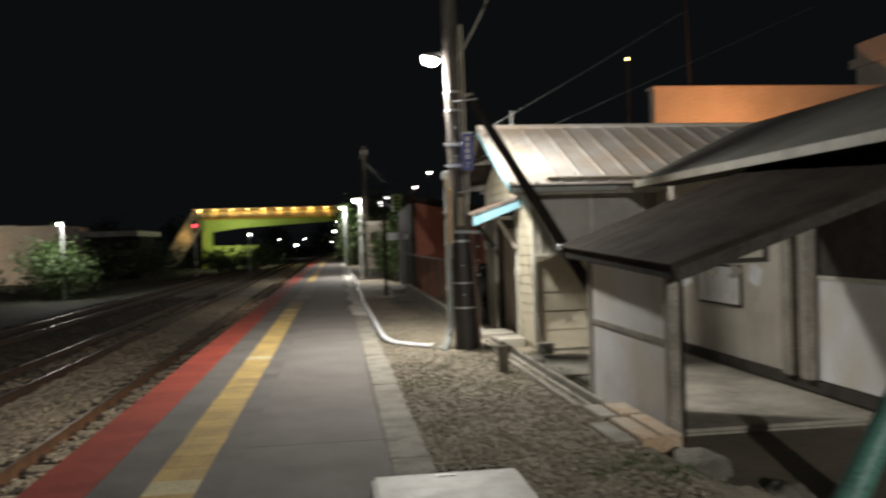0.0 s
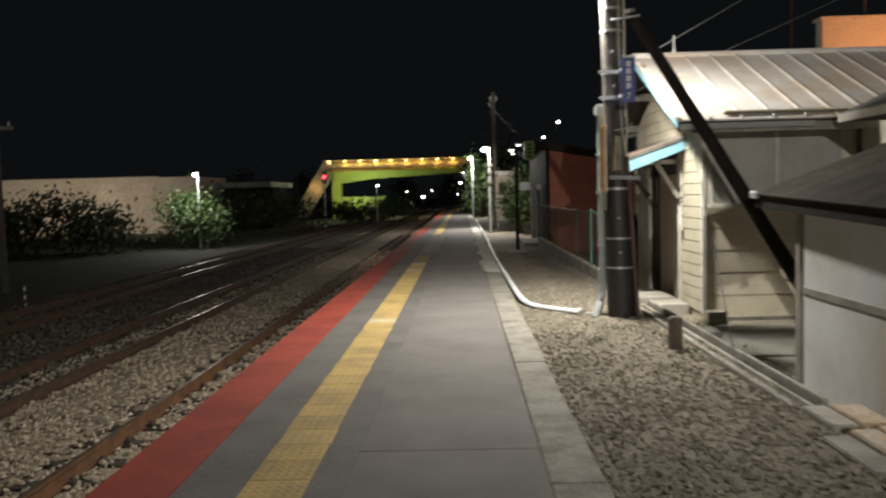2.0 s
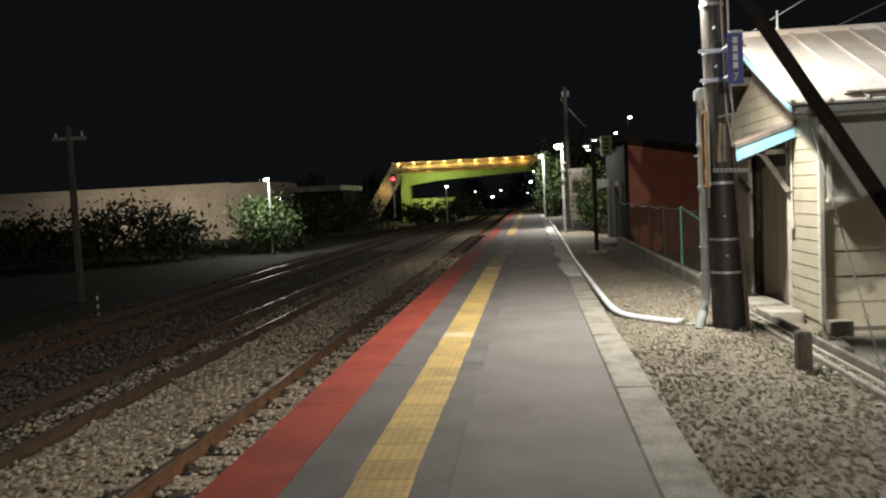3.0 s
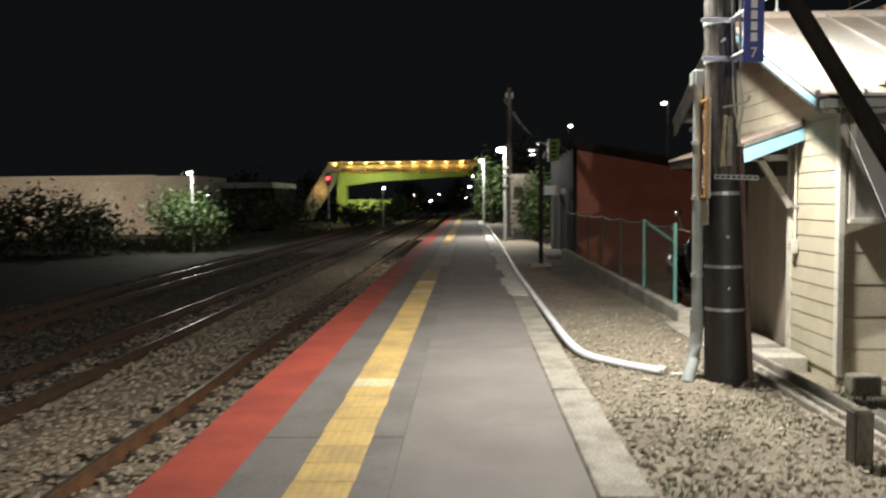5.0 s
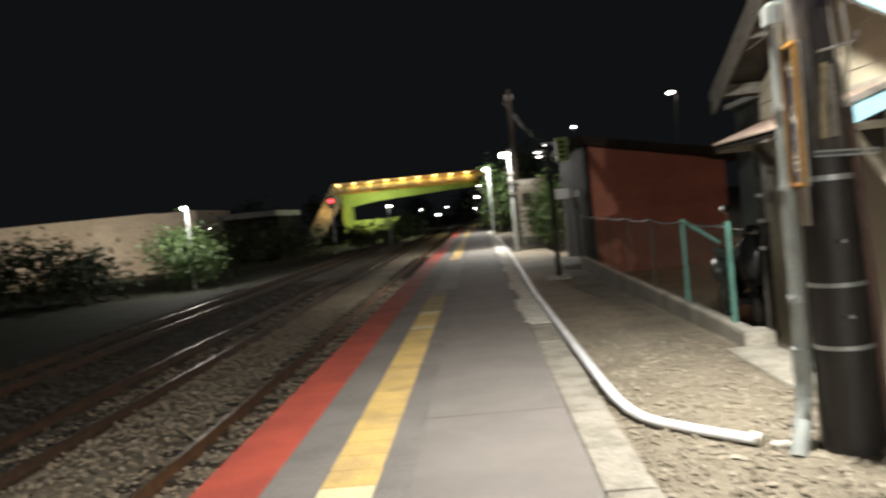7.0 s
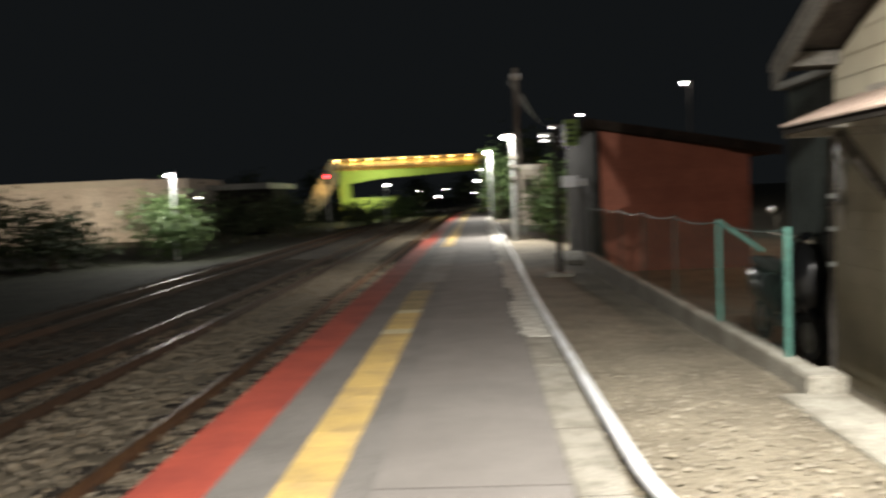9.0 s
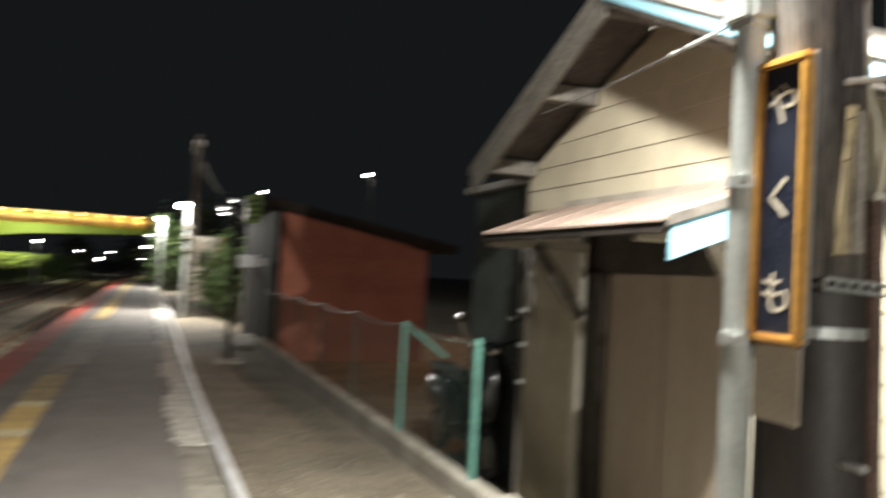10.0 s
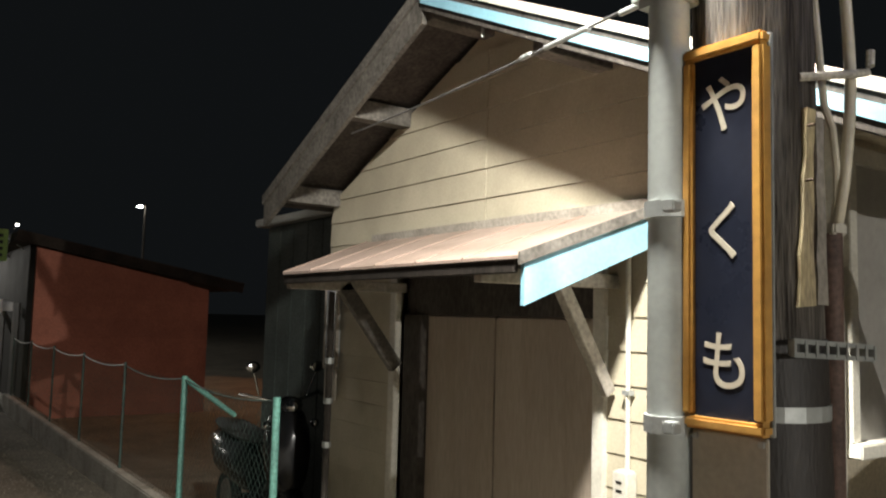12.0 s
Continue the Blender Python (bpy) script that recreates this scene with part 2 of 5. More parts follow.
# darkened copy of the leaves: shade put into the colour, for unlit bushes
LEAF_UNLIT = islands("unlit_leaves", [(0.012, 0.02, 0.008), (0.03, 0.045, 0.016), (0.02, 0.032, 0.011), (0.04, 0.05, 0.02)], 0.8, 0.1)
DIMTIMBER = material("grey_weathered_timber", (0.13, 0.12, 0.105), (0.08, 0.074, 0.065), 0.85, scale=4, grain=50, bump=0.4, spec=0.2)
MORTAR = material("pale_mortar", (0.62, 0.6, 0.54), (0.4, 0.38, 0.33), 0.9, scale=6, grain=70, bump=0.6, grain_mix=0.25)
BARK = material("bark", (0.1, 0.08, 0.06), (0.06, 0.05, 0.04), 0.9, grain=50, bump=0.8)
ORANGEWALL = material("rendered_wall", (0.5, 0.44, 0.38), (0.42, 0.37, 0.31), 0.85, scale=0.5, grain=20)
WHITEWALL = material("white_metal_cladding", (0.62, 0.58, 0.52), (0.5, 0.46, 0.41), 0.7, scale=0.3, grain=10)
BRIDGEPAINT = material("yellow_green_paint", (0.42, 0.5, 0.1), (0.34, 0.42, 0.08), 0.6, scale=0.5, grain=8)
BRIDGECREAM = material("cream_parapet", (0.62, 0.54, 0.36), (0.54, 0.46, 0.3), 0.6, scale=0.5, grain=8)
GREENSIGN = material("lime_sign_face", (0.3, 0.48, 0.08), (0.26, 0.42, 0.07), 0.5)
LAMP_ON = glow("lit_lamp", (1.0, 0.97, 0.9), 40)
LAMP_FAR = glow("far_lit_lamp", (1.0, 0.97, 0.9), 8)
LAMP_SODIUM = glow("sodium_lamp", (1.0, 0.62, 0.2), 14)
RED_ON = glow("red_signal_light", (1.0, 0.02, 0.03), 14)

# ---- building helpers ----


def link(name, bm, mat, parent=None, label="", smooth=False):
    me = bpy.data.meshes.new(name)
    bmesh.ops.recalc_face_normals(bm, faces=bm.faces)
    bm.transform(SITE)
    if smooth:
        for f in bm.faces:
            f.smooth = True
    bm.to_mesh(me)
    bm.free()
    if smooth:
        me.set_sharp_from_angle(angle=radians(38))
    me.materials.append(mat)
    ob = new(name, me)
    if parent is not None:
        ob.parent = parent
        ob.matrix_parent_inverse = Matrix.Translation(base_of(parent)).inverted()
    if label:
        ob["label"] = label
    return ob


BASES = {}
SITE = Matrix.Identity(4)


def site(x=0.0, y=0.0, z=0.0):
    """Where the drawing of a building is set down in the yard."""
    global SITE
    SITE = Matrix.Translation((x, y, z))



def base_of(ob):
    return BASES.get(ob.name, Vector((0, 0, 0)))


def thing(name, at, label, category, group="", kind=""):
    """An Empty at the foot of a thing; its parts are modelled in world metres."""
    ob = new(name)
    ob.empty_display_size = 0.1
    ob.location = SITE @ Vector(at)
    BASES[ob.name] = SITE @ Vector(at)
    return tagged(ob, label, category, group, kind)


part = link


def structure(name, bm, mat, label, category):
    return tagged(link(name, bm, mat), label, category, kind="structure")


def box(bm, x0, x1, y0, y1, z0, z1, bevel=0.0):
    vs = [bm.verts.new((x, y, z)) for z in (z0, z1) for y in (y0, y1) for x in (x0, x1)]
    fs = [bm.faces.new([vs[i] for i in q]) for q in ((0, 2, 3, 1), (4, 5, 7, 6), (0, 1, 5, 4), (2, 6, 7, 3), (0, 4, 6, 2), (1, 3, 7, 5))]
    if bevel:
        bmesh.ops.bevel(bm, geom=list({e for f in fs for e in f.edges}), offset=bevel, segments=2, affect="EDGES")
    return bm


def boxed(*a, bevel=0.0):
    return box(bmesh.new(), *a, bevel=bevel)


def prism(bm, pts, shift):
    """A polygon pushed along a vector into a solid."""
    a = [bm.verts.new(p) for p in pts]
    b = [bm.verts.new(Vector(p) + Vector(shift)) for p in pts]
    n = len(pts)
    bm.faces.new(a)
    bm.faces.new(b[::-1])
    for i in range(n):
        bm.faces.new((a[i], a[(i + 1) % n], b[(i + 1) % n], b[i]))
    return bm


def tube(bm, pts, r, r2=None, sides=10, ends=True):
    pts = [Vector(p) for p in pts]
    r2 = r if r2 is None else r2
    rings = []
    for i, p in enumerate(pts):
        d = (pts[min(i + 1, len(pts) - 1)] - pts[max(i - 1, 0)]).normalized()
        u = d.cross(Vector((0.31, 0.2, 0.93)) if abs(d.z) < 0.9 else Vector((1, 0, 0))).normalized()
        w = d.cross(u)
        k = r + (r2 - r) * i / max(1, len(pts) - 1)
        rings.append([bm.verts.new(p + (u * math.cos(2 * math.pi * s / sides) + w * math.sin(2 * math.pi * s / sides)) * k) for s in range(sides)])
    for a, b in zip(rings, rings[1:]):
        for s in range(sides):
            bm.faces.new((a[s], a[(s + 1) % sides], b[(s + 1) % sides], b[s]))
    if ends:
        bm.faces.new(rings[0][::-1])
        bm.faces.new(rings[-1])
    return bm


def piped(pts, r, r2=None, sides=10):
    return tube(bmesh.new(), pts, r, r2, sides)


def beam(a, b, wide, deep, up=(0, 0, 1), bevel=0.004):
    """A rectangular timber between two points."""
    bm = bmesh.new()
    a, b = Vector(a), Vector(b)
    d = (b - a).normalized()
    s = d.cross(Vector(up)).normalized() * wide / 2
    u = s.cross(d).normalized() * deep / 2
    prism(bm, [a - s - u, a + s - u, a + s + u, a - s + u], b - a)
    if bevel:
        bmesh.ops.bevel(bm, geom=bm.edges[:], offset=bevel, segments=1, affect="EDGES")
    return bm


def sag(a, b, drop, n=14):
    a, b = Vector(a), Vector(b)
    return [a.lerp(b, i / n) - Vector((0, 0, 4 * drop * (i / n) * (1 - i / n))) for i in range(n + 1)]


def ball(bm, at, r, sub=1, squash=1.0):
    bmesh.ops.create_icosphere(bm, subdivisions=sub, radius=1, matrix=Matrix.Translation(at) @ Matrix.Diagonal((r, r, r * squash, 1)))
    return bm


rng = np.random.default_rng(7)


def stones(name, spots, sizes, mat, label, category):
    """Many angular stones as one mesh; spots are their seats."""
    base = np.array([(1, 0, 0), (-1, 0, 0), (0, 1, 0), (0, -1, 0), (0, 0, 1), (0, 0, -1)], float)
    tri = np.array([(0, 2, 4), (2, 1, 4), (1, 3, 4), (3, 0, 4), (2, 0, 5), (1, 2, 5), (3, 1, 5), (0, 3, 5)])
    n = len(spots)
    v = base[None] * rng.uniform(0.55, 1.25, (n, 6, 1)) + rng.normal(0, 0.22, (n, 6, 3))
    ang = rng.uniform(0, 6.28, n)
    c, s = np.cos(ang)[:, None], np.sin(ang)[:, None]
    v = np.stack([v[..., 0] * c - v[..., 1] * s, v[..., 0] * s + v[..., 1] * c, v[..., 2] * 0.7], -1)
    v = v * sizes[:, None, None] + spots[:, None]
    f = tri[None] + 6 * np.arange(n)[:, None, None]
    me = bpy.data.meshes.new(name)
    me.from_pydata(v.reshape(-1, 3).tolist(), [], f.reshape(-1, 3).tolist())
    me.materials.append(mat)
    return tagged(new(name, me), label, category, kind="stuff")


def leaves(name, spots, size, mat, parent, label=""):
    """A crown: bent leaf blades scattered at the given spots."""
    n = len(spots)
    d = rng.normal(0, 1, (n, 3))
    d /= np.linalg.norm(d, axis=1)[:, None]
    e = np.cross(d, rng.normal(0, 1, (n, 3)))
    e /= np.linalg.norm(e, axis=1)[:, None]
    g = np.cross(d, e)
    L = size * rng.uniform(0.6, 1.3, (n, 1))
    v = np.stack([spots - d * L, spots + e * L * 0.42 + g * L * 0.1, spots + d * L, spots - e * L * 0.42 + g * L * 0.1], 1)
    f = np.array([(0, 1, 2), (0, 2, 3)])[None] + 4 * np.arange(n)[:, None, None]
    me = bpy.data.meshes.new(name)
    me.from_pydata(v.reshape(-1, 3).tolist(), [], f.reshape(-1, 3).tolist())
    me.materials.append(mat)
    ob = new(name, me)
    ob.parent = parent
    ob.matrix_parent_inverse = Matrix.Translation(base_of(parent)).inverted()
    return ob


def shrub(name, at, wide, high, count, size, label, category="bush", trunk=0.06, leaf=LEAF):
    x, y, z = at
    t = thing(name, at, label, category)
    bm = bmesh.new()
    clumps = []
    for i in range(7):
        a, q = i * 2.4 + x, 0.25 + 0.7 * ((i * 0.37 + y) % 1)
        tip = Vector((x + math.cos(a) * wide * 0.38 * q, y + math.sin(a) * wide * 0.38 * q, z + high * (0.45 + 0.45 * ((i * 0.61 + x) % 1))))
        tube(bm, [at, Vector(at).lerp(tip, 0.5) + Vector((0, 0, high * 0.08)), tip], trunk, trunk * 0.25, 6)
        clumps.append(tip)
        clumps.append(Vector(at).lerp(tip, 0.6) + Vector((0.2 * wide * math.sin(a * 3), 0.2 * wide * math.cos(a * 2), 0)))
    part("trunk", bm, BARK, t)
    c = np.array(clumps)[rng.integers(0, len(clumps), count)]
    s = rng.normal(0, 1, (count, 3)) * np.array([wide * 0.17, wide * 0.17, high * 0.15])
    p = c + s
    p[:, 2] = np.maximum(p[:, 2], z + 0.05)
    leaves("crown", p, size, leaf, t)
    return t

# ---- ground, platform, tracks ----
PROFILE = [(-900, -1.3), (-60, -1.3), (-13.5, -1.3), (-11.5, -1.13), (-6.0, -1.13), (-2.0, -1.13), (-1.9, -0.6), (0.2, -0.06), (0.5, -0.045), (1.6, -0.04), (2.1, -0.05), (2.5, -0.2), (60, -0.25), (900, -0.3)]
ALONG = [-900, -60, -20] + list(range(-10, 41)) + [50, 70, 120, 300, 900]


def ground_sheet():
    bm = bmesh.new()
    grid = []
    for y in ALONG:
        row = []
        for x, z in PROFILE:
            lift = -0.16 * min(1, max(0, (y - 14) / 8)) if 0.4 < x < 3 else 0
            row.append(bm.verts.new((x, y, z + lift * 0.9)))
        grid.append(row)
    for a, b in zip(grid, grid[1:]):
        for i in range(len(PROFILE) - 1):
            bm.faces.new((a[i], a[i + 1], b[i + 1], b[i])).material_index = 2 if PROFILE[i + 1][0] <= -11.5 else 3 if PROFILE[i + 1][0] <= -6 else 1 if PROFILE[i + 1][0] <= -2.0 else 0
    ob = structure("ground", bm, EARTH, "gravelly earth yard and dark track bed reaching the horizon", "ground")
    ob.data.materials.append(BED)
    ob.data.materials.append(VERGE_GRASS)
    ob.data.materials.append(BED_DIM)
    return ob


ground_sheet()


def platform():
    body = structure("platform", boxed(-2.0, 0.5, -14, 78, -1.3, -0.034), OLD_CONCRETE, "low concrete station platform surfaced with asphalt", "platform")
    cuts = [-14, -6, 0.4, 6.16, 12.48, 18.6, 26, 34, 44, 56, 78]
    for a, b in zip(cuts, cuts[1:]):
        part("asphalt_slab", boxed(-0.744, 0.262, a + 0.005, b - 0.005, -0.032, 0.0, bevel=0.002), ASPHALT, body)
    cuts = [-14, 2, 9.5, 20.5, 31, 50, 78]
    for a, b in zip(cuts, cuts[1:]):
        part("edge_asphalt", boxed(-1.598, -0.7455, a + 0.002, b - 0.003, -0.032, -0.003, bevel=0.003), ASPHALT_OLD, body)
    cuts = [-14, -3, 8.2, 16.4, 27.5, 33, 47, 60, 78]
    for i, (a, b) in enumerate(zip(cuts, cuts[1:])):
        w = 0.004 * ((i * 7) % 3)
        part("red_edge_strip", boxed(-2.02, -1.604 + w, a + 0.002, b - 0.002, -0.04, 0.002, bevel=0.003), RED_PAINT, body, "worn red painted edge strip")
    part("coping", boxed(-2.03, -1.9, -14, 78, -0.19, -0.042, bevel=0.008), OLD_CONCRETE, body)
    return body


platform()


def rail(x, y0, y1, track):
    bm = bmesh.new()
    box(bm, x - 0.06, x + 0.06, y0, y1, -1.1, -1.086)
    box(bm, x - 0.009, x + 0.009, y0, y1, -1.086, -0.985)
    box(bm, x - 0.031, x + 0.031, y0, y1, -0.985, -0.952, bevel=0.004)
    r = part("rail", bm, RUST if x > -5 else RUSTDARK, track)
    part("rail_head", boxed(x - 0.024, x + 0.024, y0, y1, -0.9515, -0.949), RAILTOP, r, "polished running surface")


def track(name, centre, label):
    t = thing(name, (centre, 30, -1.22), label, "railway track")
    for s in (-0.533, 0.533):
        rail(centre + s, -8, 150, t)
    me = boxed(-1.05, 1.05, -0.11, 0.11, -0.12, 0.0, bevel=0.012)
    first = None
    deep = -1.105 if centre > -5 else -1.15
    for i in range(88):
        y = 2.0 + i * 0.62
        if first is None:
            first = part("sleeper", me, SLEEPER, t)
            first.matrix_parent_inverse = Matrix.Translation((centre, 30, -1.22)).inverted()
            first.location = (centre, y, deep)
        else:
            o = first.copy()
            scene.collection.objects.link(o)
            o.location = (centre + 0.02 * math.sin(i * 5.1), y, deep)
            o.rotation_euler = (0, 0, 0.02 * math.sin(i * 3.3))
    if centre > -5:
        bm = boxed(-0.035, 0.035, -0.06, 0.02, 0, 0.04, bevel=0.006)
        tube(bm, [(0, -0.02, 0.04), (0, -0.02, 0.07)], 0.016, sides=6)
        clip = None
        for s in (-0.533, 0.533):
            for side in (-0.09, 0.09):
                for i in range(34):
                    if clip is None:
                        o = clip = part("rail_clip", bm, SLEEPER, t)
                    else:
                        o = clip.copy()
                        scene.collection.objects.link(o)
                    o.location = (centre + s + side, 6.34 + i * 0.62, -1.1)
    return t


track("railway_track", -3.29, "rusty railway track on stone ballast beside the platform")
track("railway_track", -6.31, "second rusty railway track with polished rail heads")
track("railway_track", -9.84, "farther railway track with dull polished rails")


def scatter_ballast():
    n = 19000
    y = 6 + 34 * rng.random(n) ** 1.7
    x = -2.2 - 4.4 * rng.random(n) ** 1.15
    keep = np.ones(n, bool)
    for r in (-2.757, -3.823, -5.777, -6.843, -9.307, -10.373):
        keep &= np.abs(x - r) > 0.07
    x, y = x[keep], y[keep]
    z = -1.12 + 0.05 * rng.random(len(x)) + np.where((x < -4.1) & (x > -5.5), 0.05, 0) + 0.015 * np.sin(y * 3 + x * 5)
    stones("ballast", np.stack([x, y, z], 1), rng.uniform(0.018, 0.042, len(x)), BALLAST, "grey-brown crushed stone ballast between the rails", "ballast")
    # farther tracks: darker stone colours stand in for the lamplight falling off
    n = 15000
    y = 8 + 36 * rng.random(n) ** 1.5
    x = rng.uniform(-11.5, -6.0, n)
    keep = np.ones(n, bool)
    for r in (-5.777, -6.843, -9.307, -10.373):
        keep &= np.abs(x - r) > 0.07
    x, y = x[keep], y[keep]
    z = -1.12 + 0.04 * rng.random(len(x)) + 0.015 * np.sin(y * 3 + x * 5)
    stones("ballast", np.stack([x, y, z], 1), rng.uniform(0.025, 0.06, len(x)), BALLAST_DIM, "stone ballast of the farther tracks, coloured dark for the weak lamplight", "ballast")
    n = 19000
    y = 3.4 + 21 * rng.random(n) ** 1.9
    x = rng.uniform(0.54, 2.12, n)
    fade = 1 - 0.6 * np.clip((y - 11.8) / 4, 0, 1)
    z = -0.04 - 0.144 * np.clip((y - 14) / 8, 0, 1) + 0.012 * rng.random(n) + 0.004 * (np.sin(x * 9) * np.sin(y * 5)) * fade
    stones("yard_gravel", np.stack([x, y, z], 1), (0.007 + 0.024 * rng.random(n) ** 1.6) * fade, STONE, "loose grey-brown gravel strip beside the platform kerb", "gravel")


scatter_ballast()

# ---- station storehouse with a gable towards the platform ----
WX, WY0, WY1, RIDGE, RTOP, SLOPE, VERGE = 2.77, 11.45, 15.15, 13.38, 3.2, 0.455, 2.33
EAVES = (10.92, 15.36)
site(0.04, 0.22, 0.14)


def roof_z(y):
    return RTOP - SLOPE * abs(y - RIDGE)


def gable_boards(wall, x, y0, y1, z0, z1, step, mat):
    """Lapped boards on a wall that faces the tracks, cut off under the roof."""
    z = z0
    while z < z1 - 0.01:
        t = min(z + step, z1)
        lo, hi = [], []
        for zz, out in ((z, lo), (t, hi)):
            half = max(0.0, (RTOP - 0.12 - zz) / SLOPE)
            out += [max(y0, RIDGE - half), min(y1, RIDGE + half)]
        if hi[1] - hi[0] > 0.04 and lo[1] - lo[0] > 0.04:
            bm = bmesh.new()
            f = [bm.verts.new(p) for p in ((x - 0.014, lo[0], z + 0.003), (x - 0.014, lo[1], z + 0.003), (x - 0.007, hi[1], t), (x - 0.007, hi[0], t))]
            g = [bm.verts.new(p) for p in ((x + 0.004, lo[0], z + 0.004), (x + 0.004, lo[1], z + 0.004), (x + 0.004, hi[1], t), (x + 0.004, hi[0], t))]
            bm.faces.new(f)
            bm.faces.new(g[::-1])
            for i in range(4):
                bm.faces.new((f[i], f[(i + 1) % 4], g[(i + 1) % 4], g[i]))
            part("siding_board", bm, mat, wall)
        z += step


def storehouse():
    # the wall towards the platform, with a doorway
    bm = bmesh.new()
    prism(bm, [(WX + 0.005, WY0, -0.5), (WX + 0.005, 12.54, -0.5), (WX + 0.005, 12.54, 1.8), (WX + 0.005, 14.2, 1.8), (WX + 0.005, 14.2, -0.5), (WX + 0.005, WY1, -0.5),
               (WX + 0.005, WY1, roof_z(WY1) - 0.12), (WX + 0.005, RIDGE, RTOP - 0.12), (WX + 0.005, WY0, roof_z(WY0) - 0.12)], (0.12, 0, 0))
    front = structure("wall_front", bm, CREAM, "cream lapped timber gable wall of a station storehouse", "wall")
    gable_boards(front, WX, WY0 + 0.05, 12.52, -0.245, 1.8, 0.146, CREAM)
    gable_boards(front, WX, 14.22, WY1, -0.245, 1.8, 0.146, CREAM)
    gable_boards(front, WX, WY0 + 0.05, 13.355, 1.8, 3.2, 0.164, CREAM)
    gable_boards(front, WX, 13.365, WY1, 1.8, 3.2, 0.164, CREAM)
    part("corner_board", boxed(WX - 0.03, WX + 0.02, WY0 - 0.03, WY0 + 0.05, -0.26, 2.3, bevel=0.004), TRIM, front)
    for y, w in ((12.54, 0.07), (14.2, -0.07)):
        part("door_jamb", boxed(WX - 0.035, WX + 0.12, min(y, y - w), max(y, y - w), -0.26, 1.8, bevel=0.004), TRIM, front)
    # recessed double door
    d = tagged(new("door_1"), "closed plain brown double door under a tin awning", "door", kind="structure")
    for y0, y1 in ((12.56, 13.36), (13.37, 14.18)):
        leaf = part("door_leaf", boxed(WX + 0.09, WX + 0.14, y0, y1, -0.26, 1.5, bevel=0.004), DOORWOOD, d)
        part("door_board", boxed(WX + 0.078, WX + 0.091, y0 + 0.002, y1 - 0.002, -0.24, 1.49), DOORWOOD, leaf)
    part("door_header", boxed(WX + 0.05, WX + 0.12, 12.54, 14.2, 1.5, 1.8), DARKTRIM, d)
    part("door_post", boxed(WX + 0.02, WX + 0.077, 14.0, 14.19, -0.26, 1.5, bevel=0.004), DARKTRIM, d)
    part("door_sill", boxed(WX - 0.02, WX + 0.25, 12.5, 14.24, -0.42, -0.26), OLD_CONCRETE, d)
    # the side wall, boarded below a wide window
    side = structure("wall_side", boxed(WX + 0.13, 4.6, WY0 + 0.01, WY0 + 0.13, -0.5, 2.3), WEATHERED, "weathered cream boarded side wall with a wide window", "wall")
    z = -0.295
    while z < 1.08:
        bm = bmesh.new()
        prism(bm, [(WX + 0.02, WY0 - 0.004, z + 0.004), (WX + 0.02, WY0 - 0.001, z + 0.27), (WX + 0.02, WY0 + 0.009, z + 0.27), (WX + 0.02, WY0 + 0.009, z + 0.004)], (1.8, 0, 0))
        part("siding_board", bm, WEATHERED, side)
        z += 0.275
    part("base_plinth", boxed(WX, 4.6, WY0 - 0.03, WY0 + 0.01, -0.48, -0.29), OLD_CONCRETE, side)
    w = tagged(new("window_1"), "wide window with cream frame and frosted grey pane", "window", kind="structure")
    x0, x1, z0, z1 = WX + 0.1, 4.42, 1.1, 2.06
    part("window_sill", boxed(x0 - 0.06, x1 + 0.05, WY0 - 0.07, WY0 + 0.01, z0 - 0.05, z0, bevel=0.005), TRIM, w)
    for a in ((x0 - 0.05, x1 + 0.05, z1, z1 + 0.06), (x0 - 0.05, x0, z0, z1), (x1, x1 + 0.05, z0, z1), (3.62, 3.66, z0, z1)):
        part("window_frame", boxed(a[0], a[1], WY0 - 0.035, WY0 + 0.008, a[2], a[3], bevel=0.003), TRIM, w)
    for a, b in ((x0, 3.62), (3.66, x1)):
        part("pane", boxed(a, b, WY0 - 0.008, WY0 + 0.006, z0, z1), GREYWIN, w)
    structure("wall_back", boxed(9.0, 9.12, WY0, WY1, -0.5, 2.4), WEATHERED, "plain rear wall of the storehouse", "wall")
    annexe = structure("wall_annex", boxed(3.16, 6.2, 15.17, 17.2, -0.5, 2.3), DARKTEAL, "dark green-grey clad annexe behind the storehouse", "wall")
    for k in range(7):
        part("cladding_board", boxed(3.142, 3.158, 15.2 + 0.285 * k, 15.47 + 0.285 * k, -0.4, 2.28), DARKTEAL, annexe)
    part("roof_slab", boxed(3.05, 6.3, 15.45, 17.3, 2.3, 2.37, bevel=0.01), ROOFGREY, annexe)
    structure("wall_far", boxed(WX + 0.13, 9.0, WY1 - 0.12, WY1, -0.5, 2.35), WEATHERED, "plain far wall of the storehouse", "wall")
    # tin roof in standing-seam sheets
    r = tagged(new("roof"), "rust-tinged pale tin roof with standing seams", "roof", kind="structure")
    wide, end = 0.36, 9.2
    x = VERGE
    while x < end:
        for eave in EAVES:
            s = 1 if eave > RIDGE else -1
            bm = bmesh.new()
            z1 = roof_z(eave)
            prism(bm, [(x, RIDGE, RTOP), (x, eave, z1), (x, eave, z1 - 0.02), (x, RIDGE, RTOP - 0.02)], (wide - 0.004, 0, 0))
            prism(bm, [(x, RIDGE, RTOP + 0.03), (x, eave, z1 + 0.03), (x, eave, z1 - 0.01), (x, RIDGE, RTOP - 0.01)], (0.022, 0, 0))
            part("roof_sheet", bm, ROOFTIN, r)
        x += wide
